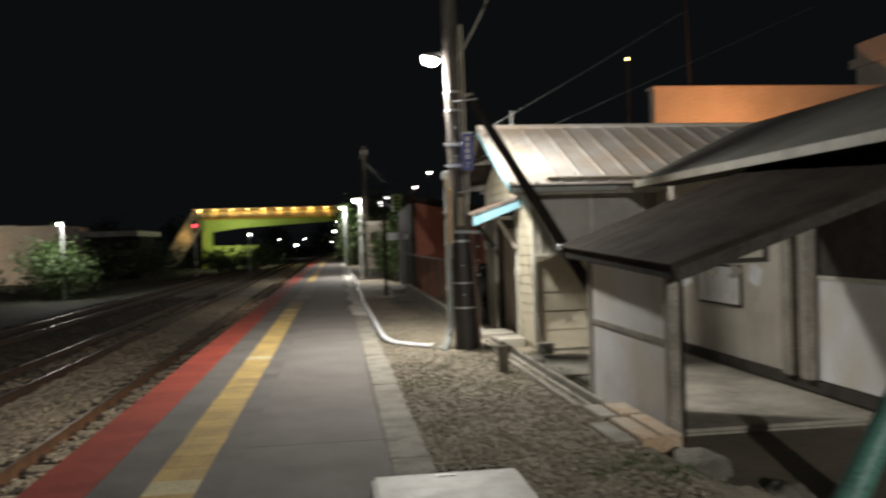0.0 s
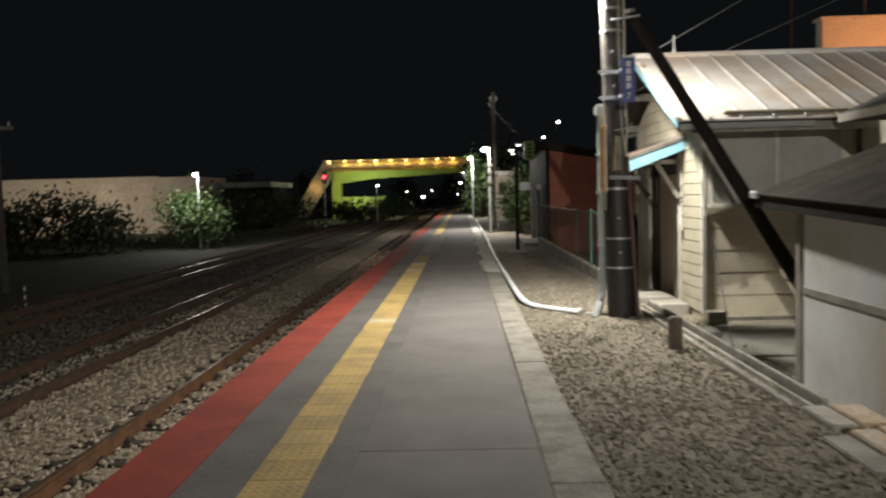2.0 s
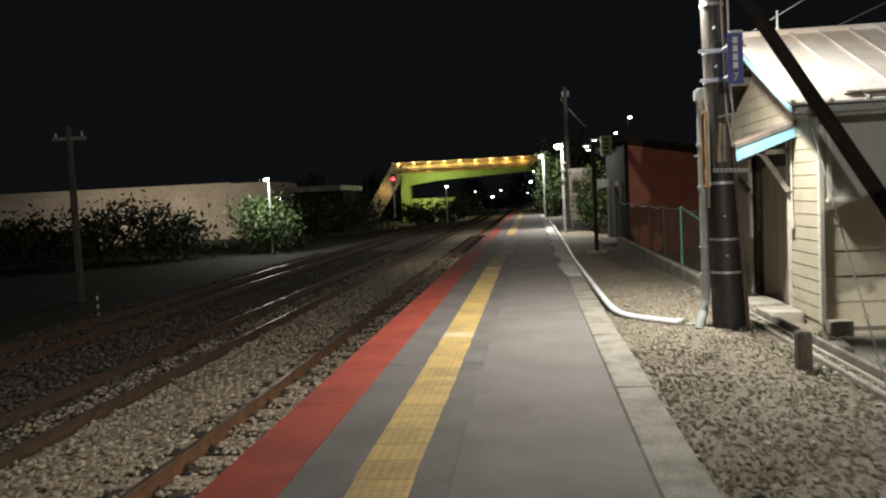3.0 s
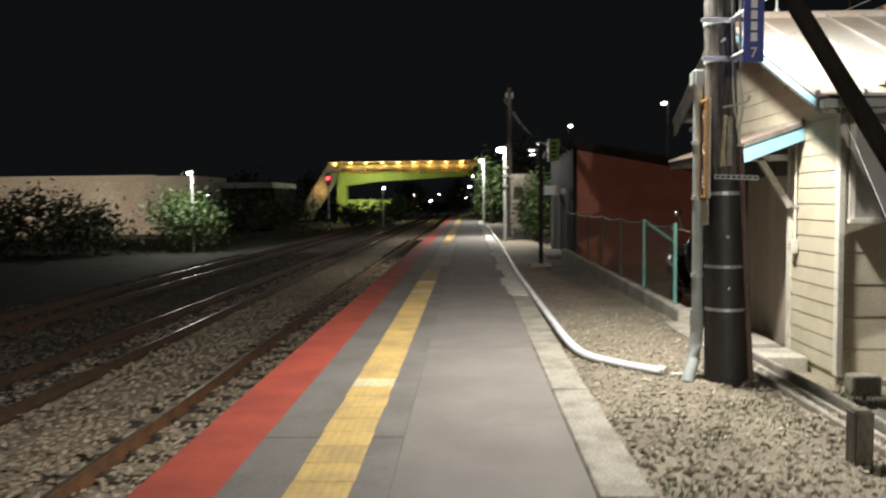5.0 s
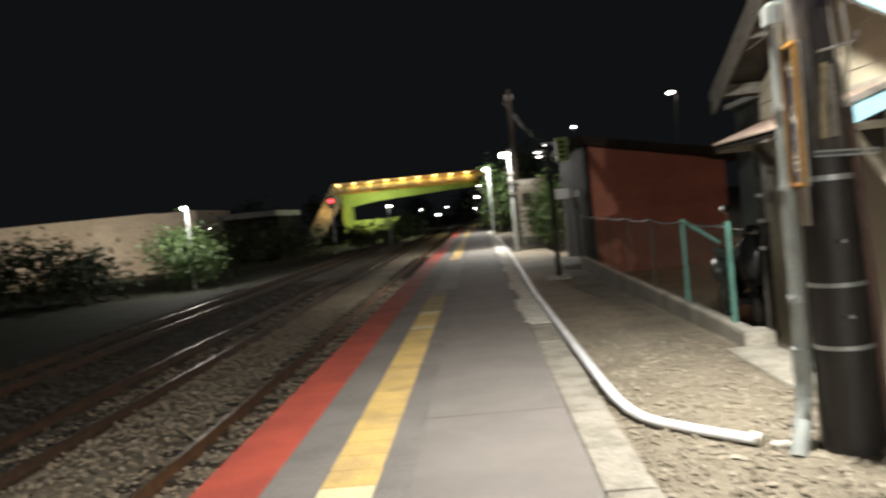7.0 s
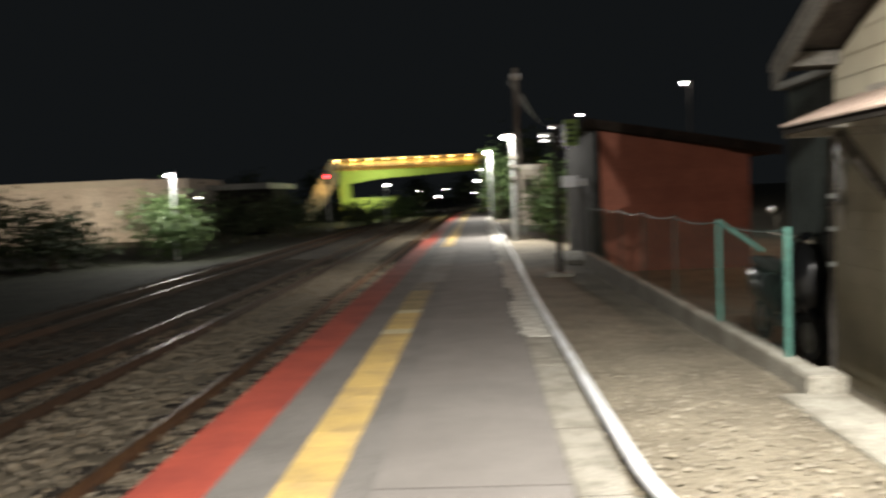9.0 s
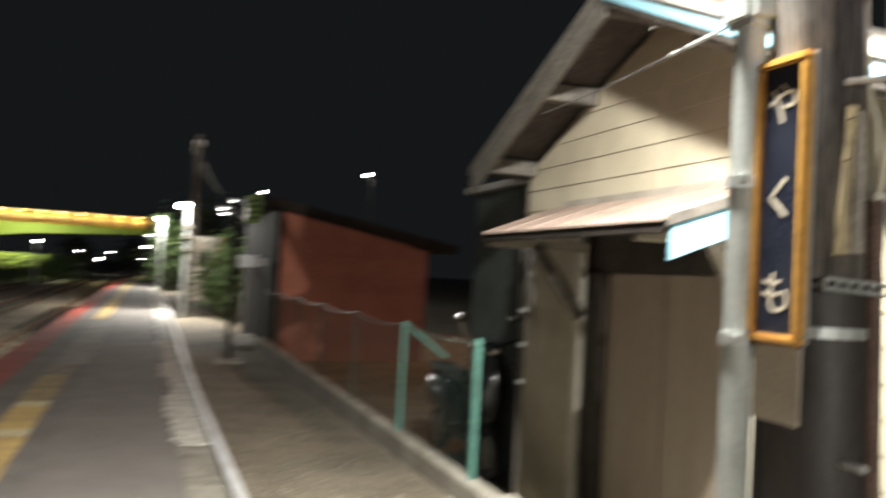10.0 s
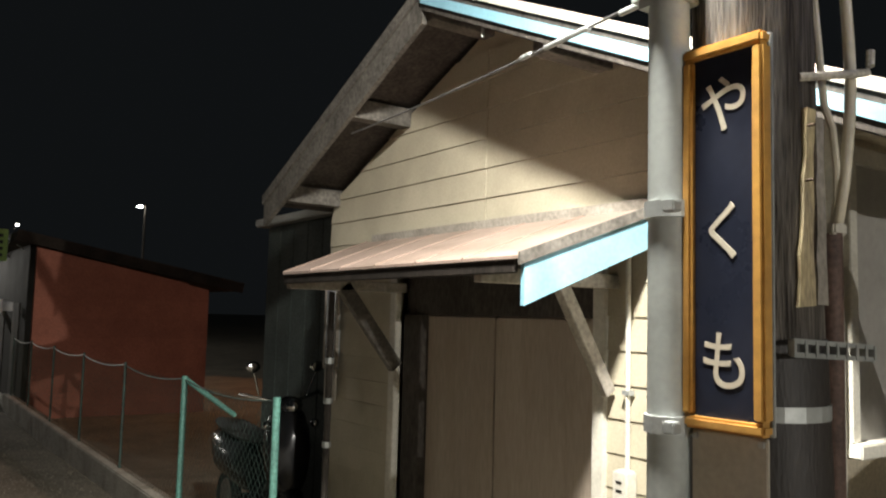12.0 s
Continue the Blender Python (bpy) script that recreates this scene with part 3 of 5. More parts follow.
    part("ridge_cap", piped([(VERGE - 0.01, RIDGE, RTOP + 0.01), (end, RIDGE, RTOP + 0.01)], 0.05, sides=8), ROOFTIN, r)
    for eave in EAVES:
        bm = bmesh.new()
        z1 = roof_z(eave)
        prism(bm, [(VERGE + 0.03, RIDGE, RTOP - 0.024), (VERGE + 0.03, eave, z1 - 0.024), (VERGE + 0.03, eave, z1 - 0.05), (VERGE + 0.03, RIDGE, RTOP - 0.05)], (end - VERGE - 0.05, 0, 0))
        part("roof_boarding", bm, DARKTRIM, r)
        deep = 0.135 if eave < RIDGE else 0.2
        bm = bmesh.new()
        prism(bm, [(VERGE, RIDGE, RTOP - 0.03), (VERGE, eave, z1 - 0.03), (VERGE, eave, z1 - deep), (VERGE, RIDGE, RTOP - deep)], (0.03, 0, 0))
        part("barge_board", bm, DIMTIMBER, r)
        strips = ((0.02, -0.012, TRIM, ""), (-0.045, -0.095, BLUE, "sky-blue verge strip")) if eave < RIDGE else ((0.015, -0.05, DIMTIMBER, ""),)
        for hi, lo, m, label in strips:
            bm = bmesh.new()
            prism(bm, [(VERGE - 0.016, RIDGE, RTOP + hi), (VERGE - 0.016, eave, z1 + hi), (VERGE - 0.016, eave, z1 + lo), (VERGE - 0.016, RIDGE, RTOP + lo)], (0.014, 0, 0))
            part("verge_flashing", bm, m, r, label)
        if eave < RIDGE:
            bm = bmesh.new()
            prism(bm, [(VERGE - 0.004, RIDGE, RTOP - 0.012), (VERGE - 0.004, eave, z1 - 0.012), (VERGE - 0.004, eave, z1 - 0.13), (VERGE - 0.004, RIDGE, RTOP - 0.13)], (0.003, 0, 0))
            part("verge_backing", bm, DARKTRIM, r, "dark board behind the verge strips")
    for y in (RIDGE, 14.18, 15.08, 12.5, 11.62):
        z = roof_z(y) - 0.06
        part("purlin", boxed(VERGE + 0.035, WX + 0.02, y - 0.05, y + 0.05, z - 0.12, z - 0.005, bevel=0.004), DIMTIMBER, r)
    # eaves gutter along the side
    bm = bmesh.new()
    zz = roof_z(EAVES[0]) - 0.05
    prism(bm, [(VERGE + 0.02, 10.84, zz), (VERGE + 0.02, 10.93, zz), (VERGE + 0.02, 10.93, zz - 0.06), (VERGE + 0.02, 10.86, zz - 0.06)], (1.5, 0, 0))
    part("gutter", bm, GALV, r)
    part("fascia", boxed(VERGE + 0.05, 9.0, 10.94, 10.97, zz - 0.1, zz + 0.02), GREYTIMBER, r)
    part("soffit", boxed(WX + 0.1, 4.4, 10.97, WY0, 2.16, 2.18), WEATHERED, r)
    return front


storehouse()


def door_awning():
    t = thing("door_awning", (2.4, 13.2, 1.5), "pinkish tin awning with a sky-blue end board over the door", "awning")
    bx, bz, ox, oz = WX - 0.02, 1.97, 1.98, 1.715
    back, outer = (12.2, 14.62), (12.17, 14.2)
    n = 6
    for i in range(n):
        a, b = i / n, (i + 1) / n
        ys = [outer[0] + (outer[1] - outer[0]) * k for k in (a, b)]
        yb = [back[0] + (back[1] - back[0]) * k for k in (a, b)]
        bm = bmesh.new()
        prism(bm, [(ox, ys[0], oz), (ox, ys[1] - 0.006, oz), (bx, yb[1] - 0.006, bz), (bx, yb[0], bz)], (0, 0, -0.012))
        prism(bm, [(ox, ys[1] - 0.012, oz + 0.006), (ox, ys[1], oz + 0.006), (bx, yb[1], bz + 0.006), (bx, yb[1] - 0.012, bz + 0.006)], (0, 0, -0.006))
        part("tin_sheet", bm, AWNTIN, t)
    bm = bmesh.new()
    prism(bm, [(ox + 0.01, 12.19, oz - 0.014), (ox + 0.01, 14.22, oz - 0.014), (bx, 14.6, bz - 0.014), (bx, 12.22, bz - 0.014)], (0, 0, -0.025))
    part("boarding", bm, DARKTRIM, t)
    part("front_board", beam((ox + 0.02, 12.2, oz - 0.04), (ox + 0.02, 14.2, oz - 0.04), 0.022, 0.045), STRUTWOOD, t)
    bm = bmesh.new()
    prism(bm, [(ox + 0.03, 12.165, oz - 0.03), (bx, 12.185, bz - 0.02), (bx, 12.185, bz - 0.16), (ox + 0.03, 12.165, oz - 0.18)], (0, 0.02, 0))
    part("end_board", bm, BLUE, t, "sky-blue painted end board")
    bm = bmesh.new()
    prism(bm, [(ox + 0.0, 12.155, oz + 0.012), (bx, 12.175, bz + 0.014), (bx, 12.175, bz - 0.03), (ox + 0.0, 12.155, oz - 0.035)], (0, 0.012, 0))
    part("end_flashing", bm, DIMTIMBER, t)
    part("wall_flashing", boxed(WX - 0.05, WX - 0.018, 12.2, 14.5, bz - 0.01, bz + 0.035), GREYTIMBER, t)
    for y, bx, w, wood in ((12.43, 2.42, 0.06, GREYTIMBER), (14.16, 2.34, 0.085, DIMTIMBER)):
        part("brace", beam((WX - 0.05, y, 1.18), (bx, y, 1.66), 0.05, w), wood, t)
        part("bracket_arm", beam((WX, y, 1.66), (2.0, y, 1.655), 0.05, 0.06), GREYTIMBER, t)
    return t


door_awning()
site(0.2, 0.1, -0.04)

# ---- older station building with a lean-to ----


def station_building():
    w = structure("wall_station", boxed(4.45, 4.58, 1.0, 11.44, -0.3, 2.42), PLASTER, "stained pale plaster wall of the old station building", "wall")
    part("sill_beam", boxed(4.4, 4.452, 1.0, 11.4, -0.1, 0.02, bevel=0.006), DARKTRIM, w)
    for y0, y1 in ((7.78, 7.95), (7.46, 7.62)):
        part("pilaster", boxed(4.34, 4.452, y0, y1, 0.02, 2.3, bevel=0.006), GREYTIMBER, w)
    part("lower_panel", boxed(4.42, 4.452, 5.2, 7.43, 0.03, 1.02, bevel=0.005), PANEL, w)
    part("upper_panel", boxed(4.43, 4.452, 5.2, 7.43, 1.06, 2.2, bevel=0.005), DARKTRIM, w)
    part("panel_rail", boxed(4.41, 4.452, 5.2, 7.43, 1.02, 1.06), TRIM, w)
    r = tagged(new("roof"), "plain grey tin roof with a pale fascia board", "roof", kind="structure")
    ex, ez, rx, rz = 3.92, 2.27, 5.6, 3.03
    y = 0.5
    while y < 10.8:
        b = min(y + 0.9, 10.85)
        bm = bmesh.new()
        prism(bm, [(ex, y, ez), (ex, b - 0.004, ez), (rx, b - 0.004, rz), (rx, y, rz)], (0, 0, -0.03))
        prism(bm, [(rx, y, rz), (rx, b - 0.004, rz), (8.6, b - 0.004, 1.7), (8.6, y, 1.7)], (0, 0, -0.03))
        part("roof_sheet", bm, ROOFGREY, r)
        y += 0.9
    part("fascia", boxed(ex - 0.02, ex + 0.01, 0.5, 10.87, ez - 0.1, ez - 0.01, bevel=0.004), TRIM, r)
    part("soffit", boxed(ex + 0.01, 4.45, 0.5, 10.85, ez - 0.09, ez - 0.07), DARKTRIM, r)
    bm = bmesh.new()
    prism(bm, [(ex, 10.86, ez - 0.005), (rx, 10.86, rz - 0.005), (rx, 10.86, rz - 0.1), (ex, 10.86, ez - 0.1)], (0, 0.02, 0))
    part("verge_board", bm, TRIM, r)
    p = thing("notice_board", (4.43, 9.5, 0.64), "pale weathered notice sheet in a dark frame on the plaster wall", "notice board")
    part("frame", boxed(4.42, 4.448, 8.95, 10.05, 0.62, 1.12, bevel=0.004), DARKTRIM, p)
    part("sheet", boxed(4.414, 4.421, 8.98, 10.02, 0.65, 1.09), PANEL, p)
    for i in range(5):
        part("text_bar", boxed(4.411, 4.4145, 9.05 + 0.17 * i, 9.15 + 0.17 * i, 0.71 + 0.05 * (i % 2), 1.0), FADED, p)


station_building()
site()

SLABC = material("worn_floor_concrete", (0.38, 0.355, 0.3), (0.23, 0.21, 0.175), 0.85, scale=1.4, grain=50, bump=0.4, grain_mix=0.2)


def lean_to():
    t = thing("lean_to_shelter", (3.2, 7.2, -0.1), "low timber lean-to shelter with brown felt roof and panelled side", "shelter")
    ends = [(2.31, 5.6, 1.25), (2.37, 8.73, 1.37), (4.64, 8.1, 2.26), (4.64, 5.6, 2.02)]
    part("roof_deck", prism(bmesh.new(), ends, (0, 0, -0.035)), ROOFBROWN, t)
    c = [Vector(p) for p in ends]
    up = Vector((0, 0, 0.014))
    for k in range(4):
        p, q = k / 4, (k + 1) / 4 - 0.004
        e0, e1 = Vector((-0.02, 0, -0.006)) + up, up
        part("felt_sheet", prism(bmesh.new(), [c[0].lerp(c[1], p) + e0, c[0].lerp(c[1], q) + e0, c[3].lerp(c[2], q) + e1, c[3].lerp(c[2], p) + e1], (0, 0, -0.01)), ROOFBROWN, t)
    part("eaves_board", beam((2.335, 5.62, 1.19), (2.39, 8.71, 1.3), 0.03, 0.09), STRUTWOOD, t)
    part("eaves_flashing", beam((2.355, 8.6, 1.36), (2.355, 8.75, 1.365), 0.03, 0.06), GALV, t)
    part("barge_board", beam((2.34, 5.63, 1.18), (4.62, 5.63, 1.94), 0.03, 0.11), DARKTRIM, t)
    for x, y, top in ((2.47, 6.0, 1.24), (2.53, 8.1, 1.37)):
        part("post", boxed(x - 0.045, x + 0.045, y - 0.045, y + 0.045, -0.2, top, bevel=0.006), GREYTIMBER, t)
    part("post_back", boxed(2.518, 2.55, 5.96, 6.05, -0.2, 1.22), STRUTWOOD, t, "dark strip on the back of the post")
    part("side_panel", boxed(2.5, 2.522, 6.07, 8.02, -0.18, 0.62, bevel=0.003), PANEL, t, "pale side panel with rusty stain")
    part("side_panel", boxed(2.5, 2.522, 6.07, 8.02, 0.625, 1.24, bevel=0.003), PANEL, t)
    part("panel_batten", boxed(2.49, 2.501, 6.07, 8.02, 0.595, 0.645), GREYTIMBER, t)
    part("wall_plate", beam((2.55, 5.7, 1.25), (2.55, 8.6, 1.38), 0.05, 0.06), GREYTIMBER, t)
    for y in (6.4, 7.1, 7.8):
        part("rafter", beam((2.45, y, 1.2 + 0.036 * (y - 5.7)), (4.62, y, 1.93 + 0.09 * (y - 5.7)), 0.05, 0.06), DARKTRIM, t)
    part("cross_tie", beam((2.5, 6.6, 1.22), (3.6, 6.6, 1.23), 0.04, 0.04), DARKTRIM, t)
    part("tie_hanger", beam((3.58, 6.6, 1.21), (3.58, 6.6, 1.68), 0.04, 0.04, up=(0, 1, 0)), DARKTRIM, t)
    for i, (x, y, s) in enumerate(((2.85, 6.6, 0.2), (3.1, 6.6, 0.12), (3.3, 6.6, 0.14), (3.48, 6.6, 0.22))):
        g = thing("work_glove", (x, y, 1.2 - s), "pale work cloth hanging from the shelter's tie beam", "work cloth", "cloths on the tie beam")
        bm = bmesh.new()
        ball(bm, (x, y, 1.2 - s * 0.45), 0.055, 2, 0.45 * s / 0.055)
        for v in bm.verts:
            v.co.x += 0.02 * math.sin(v.co.z * 60 + i)
            v.co.y = y + (v.co.y - y) * 0.4 + 0.012 * math.sin(v.co.x * 90)
        part("cloth", bm, PANEL if i in (0, 3) else GREYTIMBER, g, smooth=True)
    slab = structure("slab", boxed(2.62, 4.62, 6.45, 11.1, -0.26, -0.15, bevel=0.03), SLABC, "worn concrete floor slab of the lean-to shelter", "floor slab")
    structure("slab", boxed(2.5, 3.9, 9.2, 10.6, -0.24, -0.13, bevel=0.015), OLD_CONCRETE, "low concrete apron beside the storehouse", "floor slab")
    return t


lean_to()

# ---- wooden lamp pole ----


def ring(bm, at, r, h, w=0.004, sides=20):
    x, y, z = at
    tube(bm, [(x, y, z - h / 2), (x, y, z + h / 2)], r + w, sides=sides)
    return bm


PX, PY = 1.71, 11.21


def pole_at(z):
    return (PX - 0.03 * z, PY - 0.01 * z, z)


def pole_r(z):
    return 0.158 - 0.017 * z if z < 2.2 else 0.1206 - 0.006 * (z - 2.2)


STRIPWOOD = material("split_grey_strip", (0.46, 0.385, 0.22), (0.3, 0.25, 0.16), 0.85, scale=6, grain=60, bump=0.7, grain_mix=0.4, stretch=(4, 4, 0.5))


def lamp_pole():
    t = thing("lamp_pole", (PX, PY, -0.05), "weathered wooden lamp pole with tarred black base and steel bands", "lamp pole")
    zs = [-0.1 + 0.25 * i for i in range(33)]
    bm = bmesh.new()
    rings = []
    for z in zs:
        c = Vector(pole_at(z))
        k = pole_r(z)
        rings.append([bm.verts.new(c + Vector((math.cos(a * 0.2244), math.sin(a * 0.2244), 0)) * k * (1 + 0.012 * math.sin(a * 5.0 + z * 0.7) + 0.008 * math.sin(a * 11))) for a in range(28)])
    for a, b in zip(rings, rings[1:]):
        for s in range(28):
            bm.faces.new((a[s], a[(s + 1) % 28], b[(s + 1) % 28], b[s]))
    bm.faces.new(rings[-1])
    part("pole", bm, POLEWOOD, t, smooth=True)
    bm = bmesh.new()
    tube(bm, [pole_at(z) for z in (-0.1, 0.25, 0.6, 0.95, 1.3, 1.6)], 0.168, 0.1355, 28)
    part("tarred_base", bm, POLETAR, t, "black tarred pole base", smooth=True)
    for z, h in ((0.54, 0.024), (0.88, 0.024), (1.455, 0.03), (2.49, 0.04), (2.78, 0.04), (3.25, 0.03), (3.5, 0.03)):
        c = pole_at(z)
        part("steel_band", ring(bmesh.new(), c, max(pole_r(z) * 1.012, 0.168 - 0.0191 * (z + 0.1) if z < 1.65 else 0), h, 0.003), GALV, t, smooth=False)
    for z in (2.49, 2.78):
        c = Vector(pole_at(z))
        part("cross_bracket", boxed(c.x - 0.18, c.x + 0.2, c.y - 0.146, c.y - 0.118, z - 0.016, z + 0.016, bevel=0.005), GALV, t)
    # perforated strap arm
    c = Vector(pole_at(1.46))
    a, b = Vector((1.56, 11.05, 1.585)), Vector((1.9, 11.075, 1.572))
    for dz in (-0.013, 0.013):
        part("strap_rail", beam(a + Vector((0, 0, dz)), b + Vector((0, 0, dz)), 0.008, 0.01, bevel=0), GALV, t)
    for k in range(9):
        q = a.lerp(b, k / 8)
        part("strap_rung", beam(q - Vector((0, 0, 0.015)), q + Vector((0, 0, 0.015)), 0.008, 0.014, up=(0, 1, 0), bevel=0), GALV, t)
    # step bolts and hook
    part("hook", piped([(1.625, 11.07, 2.12), (1.69, 11.03, 2.128), (1.75, 11.02, 2.14), (1.79, 11.02, 2.15), (1.804, 11.02, 2.168), (1.808, 11.02, 2.2)], 0.009, sides=8), CABLE, t, smooth=True)
    for z in (0.72, 1.12, 2.62, 3.0):
        c = Vector(pole_at(z))
        part("step_bolt", piped([c + Vector((-0.02, -0.1, 0)), c + Vector((-0.03, -0.22, 0.0))], 0.01, sides=8), GALV, t)
    # split wooden cover strips
    for wood, label, z0, z1, low, high, pinch in ((STRIPWOOD, "split pale yellow wooden strip", 1.664, 2.062, (247, 264), (262, 273), 3.0), (GREYTIMBER, "grey wooden strip", 1.668, 2.045, (266, 284), (274, 291), 0.0)):
        bm = bmesh.new()
        rows = []
        for k in range(9):
            f = k / 8
            z = z0 + (z1 - z0) * f
            c = Vector(pole_at(z))
            a0 = low[0] + (high[0] - low[0]) * f + 1.2 * math.sin(k * 2.3)
            a1 = low[1] + (high[1] - low[1]) * f - pinch * math.sin(math.pi * f) + 1.0 * math.sin(k * 1.7 + 1)
            row = []
            for a, out in ((a0, 0.99), (a0, 1.1), (a1, 1.1), (a1, 0.99)):
                q = Vector((math.cos(radians(a)), math.sin(radians(a)), 0)) * pole_r(z) * out
                row.append(bm.verts.new(c + q + Vector((0, 0, 0.006 * math.sin(a * 3) if k in (0, 8) else 0))))
            rows.append(row)
        for a, b in zip(rows, rows[1:]):
            for i in range(4):
                bm.faces.new((a[i], a[(i + 1) % 4], b[(i + 1) % 4], b[i]))
        bm.faces.new(rows[0][::-1])
        bm.faces.new(rows[-1])
        bmesh.ops.recalc_face_normals(bm, faces=bm.faces)
        part("cover_strip", bm, wood, t, label)
    for z, a in ((2.02, 262), (1.91, 258)):
        c = Vector(pole_at(z))
        q = Vector((math.cos(radians(a)), math.sin(radians(a)), 0))
        part("nail", piped([c + q * pole_r(z), c + q * (pole_r(z) + 0.028)], 0.0028, sides=6), RUSTDARK, t)
    # loose cables down the pole
    part("down_cable", piped([(1.72, 11.02, 4.4), (1.73, 11.015, 3.4), (1.735, 11.03, 2.8), (1.748, 11.04, 2.31), (1.758, 11.04, 2.22), (1.764, 11.04, 2.135), (1.759, 11.04, 2.065), (1.747, 11.04, 1.985), (1.742, 11.045, 1.915), (1.752, 11.065, 1.84)], 0.0115, sides=10), CREAMCABLE, t, "thick cream cable", smooth=True)
    part("down_cable", piped([(1.69, 11.06, 4.4), (1.68, 11.07, 3.2), (1.7, 11.08, 2.3), (1.715, 11.07, 2.08), (1.728, 11.06, 2.03), (1.732, 11.055, 1.95), (1.742, 11.06, 1.89), (1.755, 11.075, 1.84)], 0.008, sides=8), CREAMCABLE, t, smooth=True)
    part("brown_conduit", piped([(1.88, 11.13, -0.05), (1.81, 11.115, 1.2), (1.765, 11.09, 1.82)], 0.025, sides=10), material("brown_conduit", (0.11, 0.066, 0.05), (0.075, 0.046, 0.037), 0.7), t, smooth=True)
    part("conduit_cap", boxed(1.74, 1.79, 11.065, 11.115, 1.815, 1.84, bevel=0.004), TRIM, t)
    # lamp head: an oval floodlight on a short arm
    arm = part("lamp_arm", piped([(1.56, 11.18, 4.0), (1.46, 11.22, 4.06), (1.34, 11.26, 4.05)], 0.022, sides=10), GALV, t, smooth=True)
    for name, m, z0, z1, r0, r1 in (("lamp_shade", GALV, 0.08, 0.012, 0.06, 0.14), ("bulb", LAMP_ON, 0.01, -0.075, 0.13, 0.085)):
        bm = piped([(0, 0, z0), (0, 0, 0.5 * (z0 + z1)), (0, 0, z1)], r0, r1, 18)
        bm.transform(Matrix.Translation((1.32, 11.26, 3.98)) @ Matrix.Rotation(radians(14), 4, "Y") @ Matrix.Diagonal((1.0, 0.8, 1, 1)))
        part(name, bm, m, arm, "glowing white lamp" if name == "bulb" else "")
    return t


lamp_pole()


def strut():
    t = thing("pole_strut", (3.94, 10.86, -0.1), "dark slanting timber strut bracing the lamp pole", "pole strut")
    a, b = Vector((3.94, 10.86, -0.15)), Vector((1.82, 11.04, 3.42))
    part("strut_timber", piped([a, a.lerp(b, 0.5), b], 0.088, 0.062, 16), STRUTWOOD, t, smooth=True)
    part("strut_cap", piped([b - Vector((0.02, 0, 0)), b + (b - a).normalized() * 0.05], 0.08, 0.065, 12), GREYTIMBER, t)
    part("strut_bolt", piped([(1.6, 11.05, 3.36), (1.9, 10.95, 3.38)], 0.014, sides=8), GALV, t)


strut()


def downpipe():
    t = thing("cable_pipe", (1.46, 11.16, 0.0), "grey plastic cable pipe clamped to the lamp pole", "pipe")
    part("pipe", piped([(1.5, 11.29, 0.42), (1.5, 11.29, 2.36)], 0.043, sides=16), PIPEGREY, t, smooth=True)
    part("foot_bend", piped([(1.5, 11.29, 0.5), (1.5, 11.29, 0.36), (1.49, 11.275, 0.24), (1.46, 11.235, 0.12), (1.415, 11.175, 0.02), (1.385, 11.135, -0.05)], 0.05, sides=14), PIPEGREY, t, smooth=True)
    part("coupling", piped([(1.5, 11.29, 0.38), (1.5, 11.29, 0.52)], 0.055, sides=16), PIPEGREY, t)
    part("pipe_head", boxed(1.44, 1.56, 11.22, 11.36, 2.3, 2.44, bevel=0.02), PIPEGREY, t)
    for z in (0.8, 1.42, 1.86):
        c = part("pipe_clamp", ring(bmesh.new(), (1.5, 11.29, z), 0.044, 0.035, 0.006, 16), GALV, t)
        part("clamp_bolt", boxed(1.435, 1.462, 11.225, 11.255, z - 0.012, z + 0.012, bevel=0.003), GALV, c)


downpipe()


def text(body, size, m, mat, parent, label=""):
    cu = bpy.data.curves.new("lettering", "FONT")
    cu.body, cu.size, cu.align_x, cu.align_y = body, size, "CENTER", "CENTER"
    cu.offset, cu.extrude = size * 0.006, 0.0005
    cu.materials.append(mat)
    ob = new("lettering", cu)
    ob.parent = parent
    ob.matrix_parent_inverse = Matrix.Translation(base_of(parent)).inverted()
    ob.matrix_basis = SITE @ m
    if label:
        ob["label"] = label
    return ob


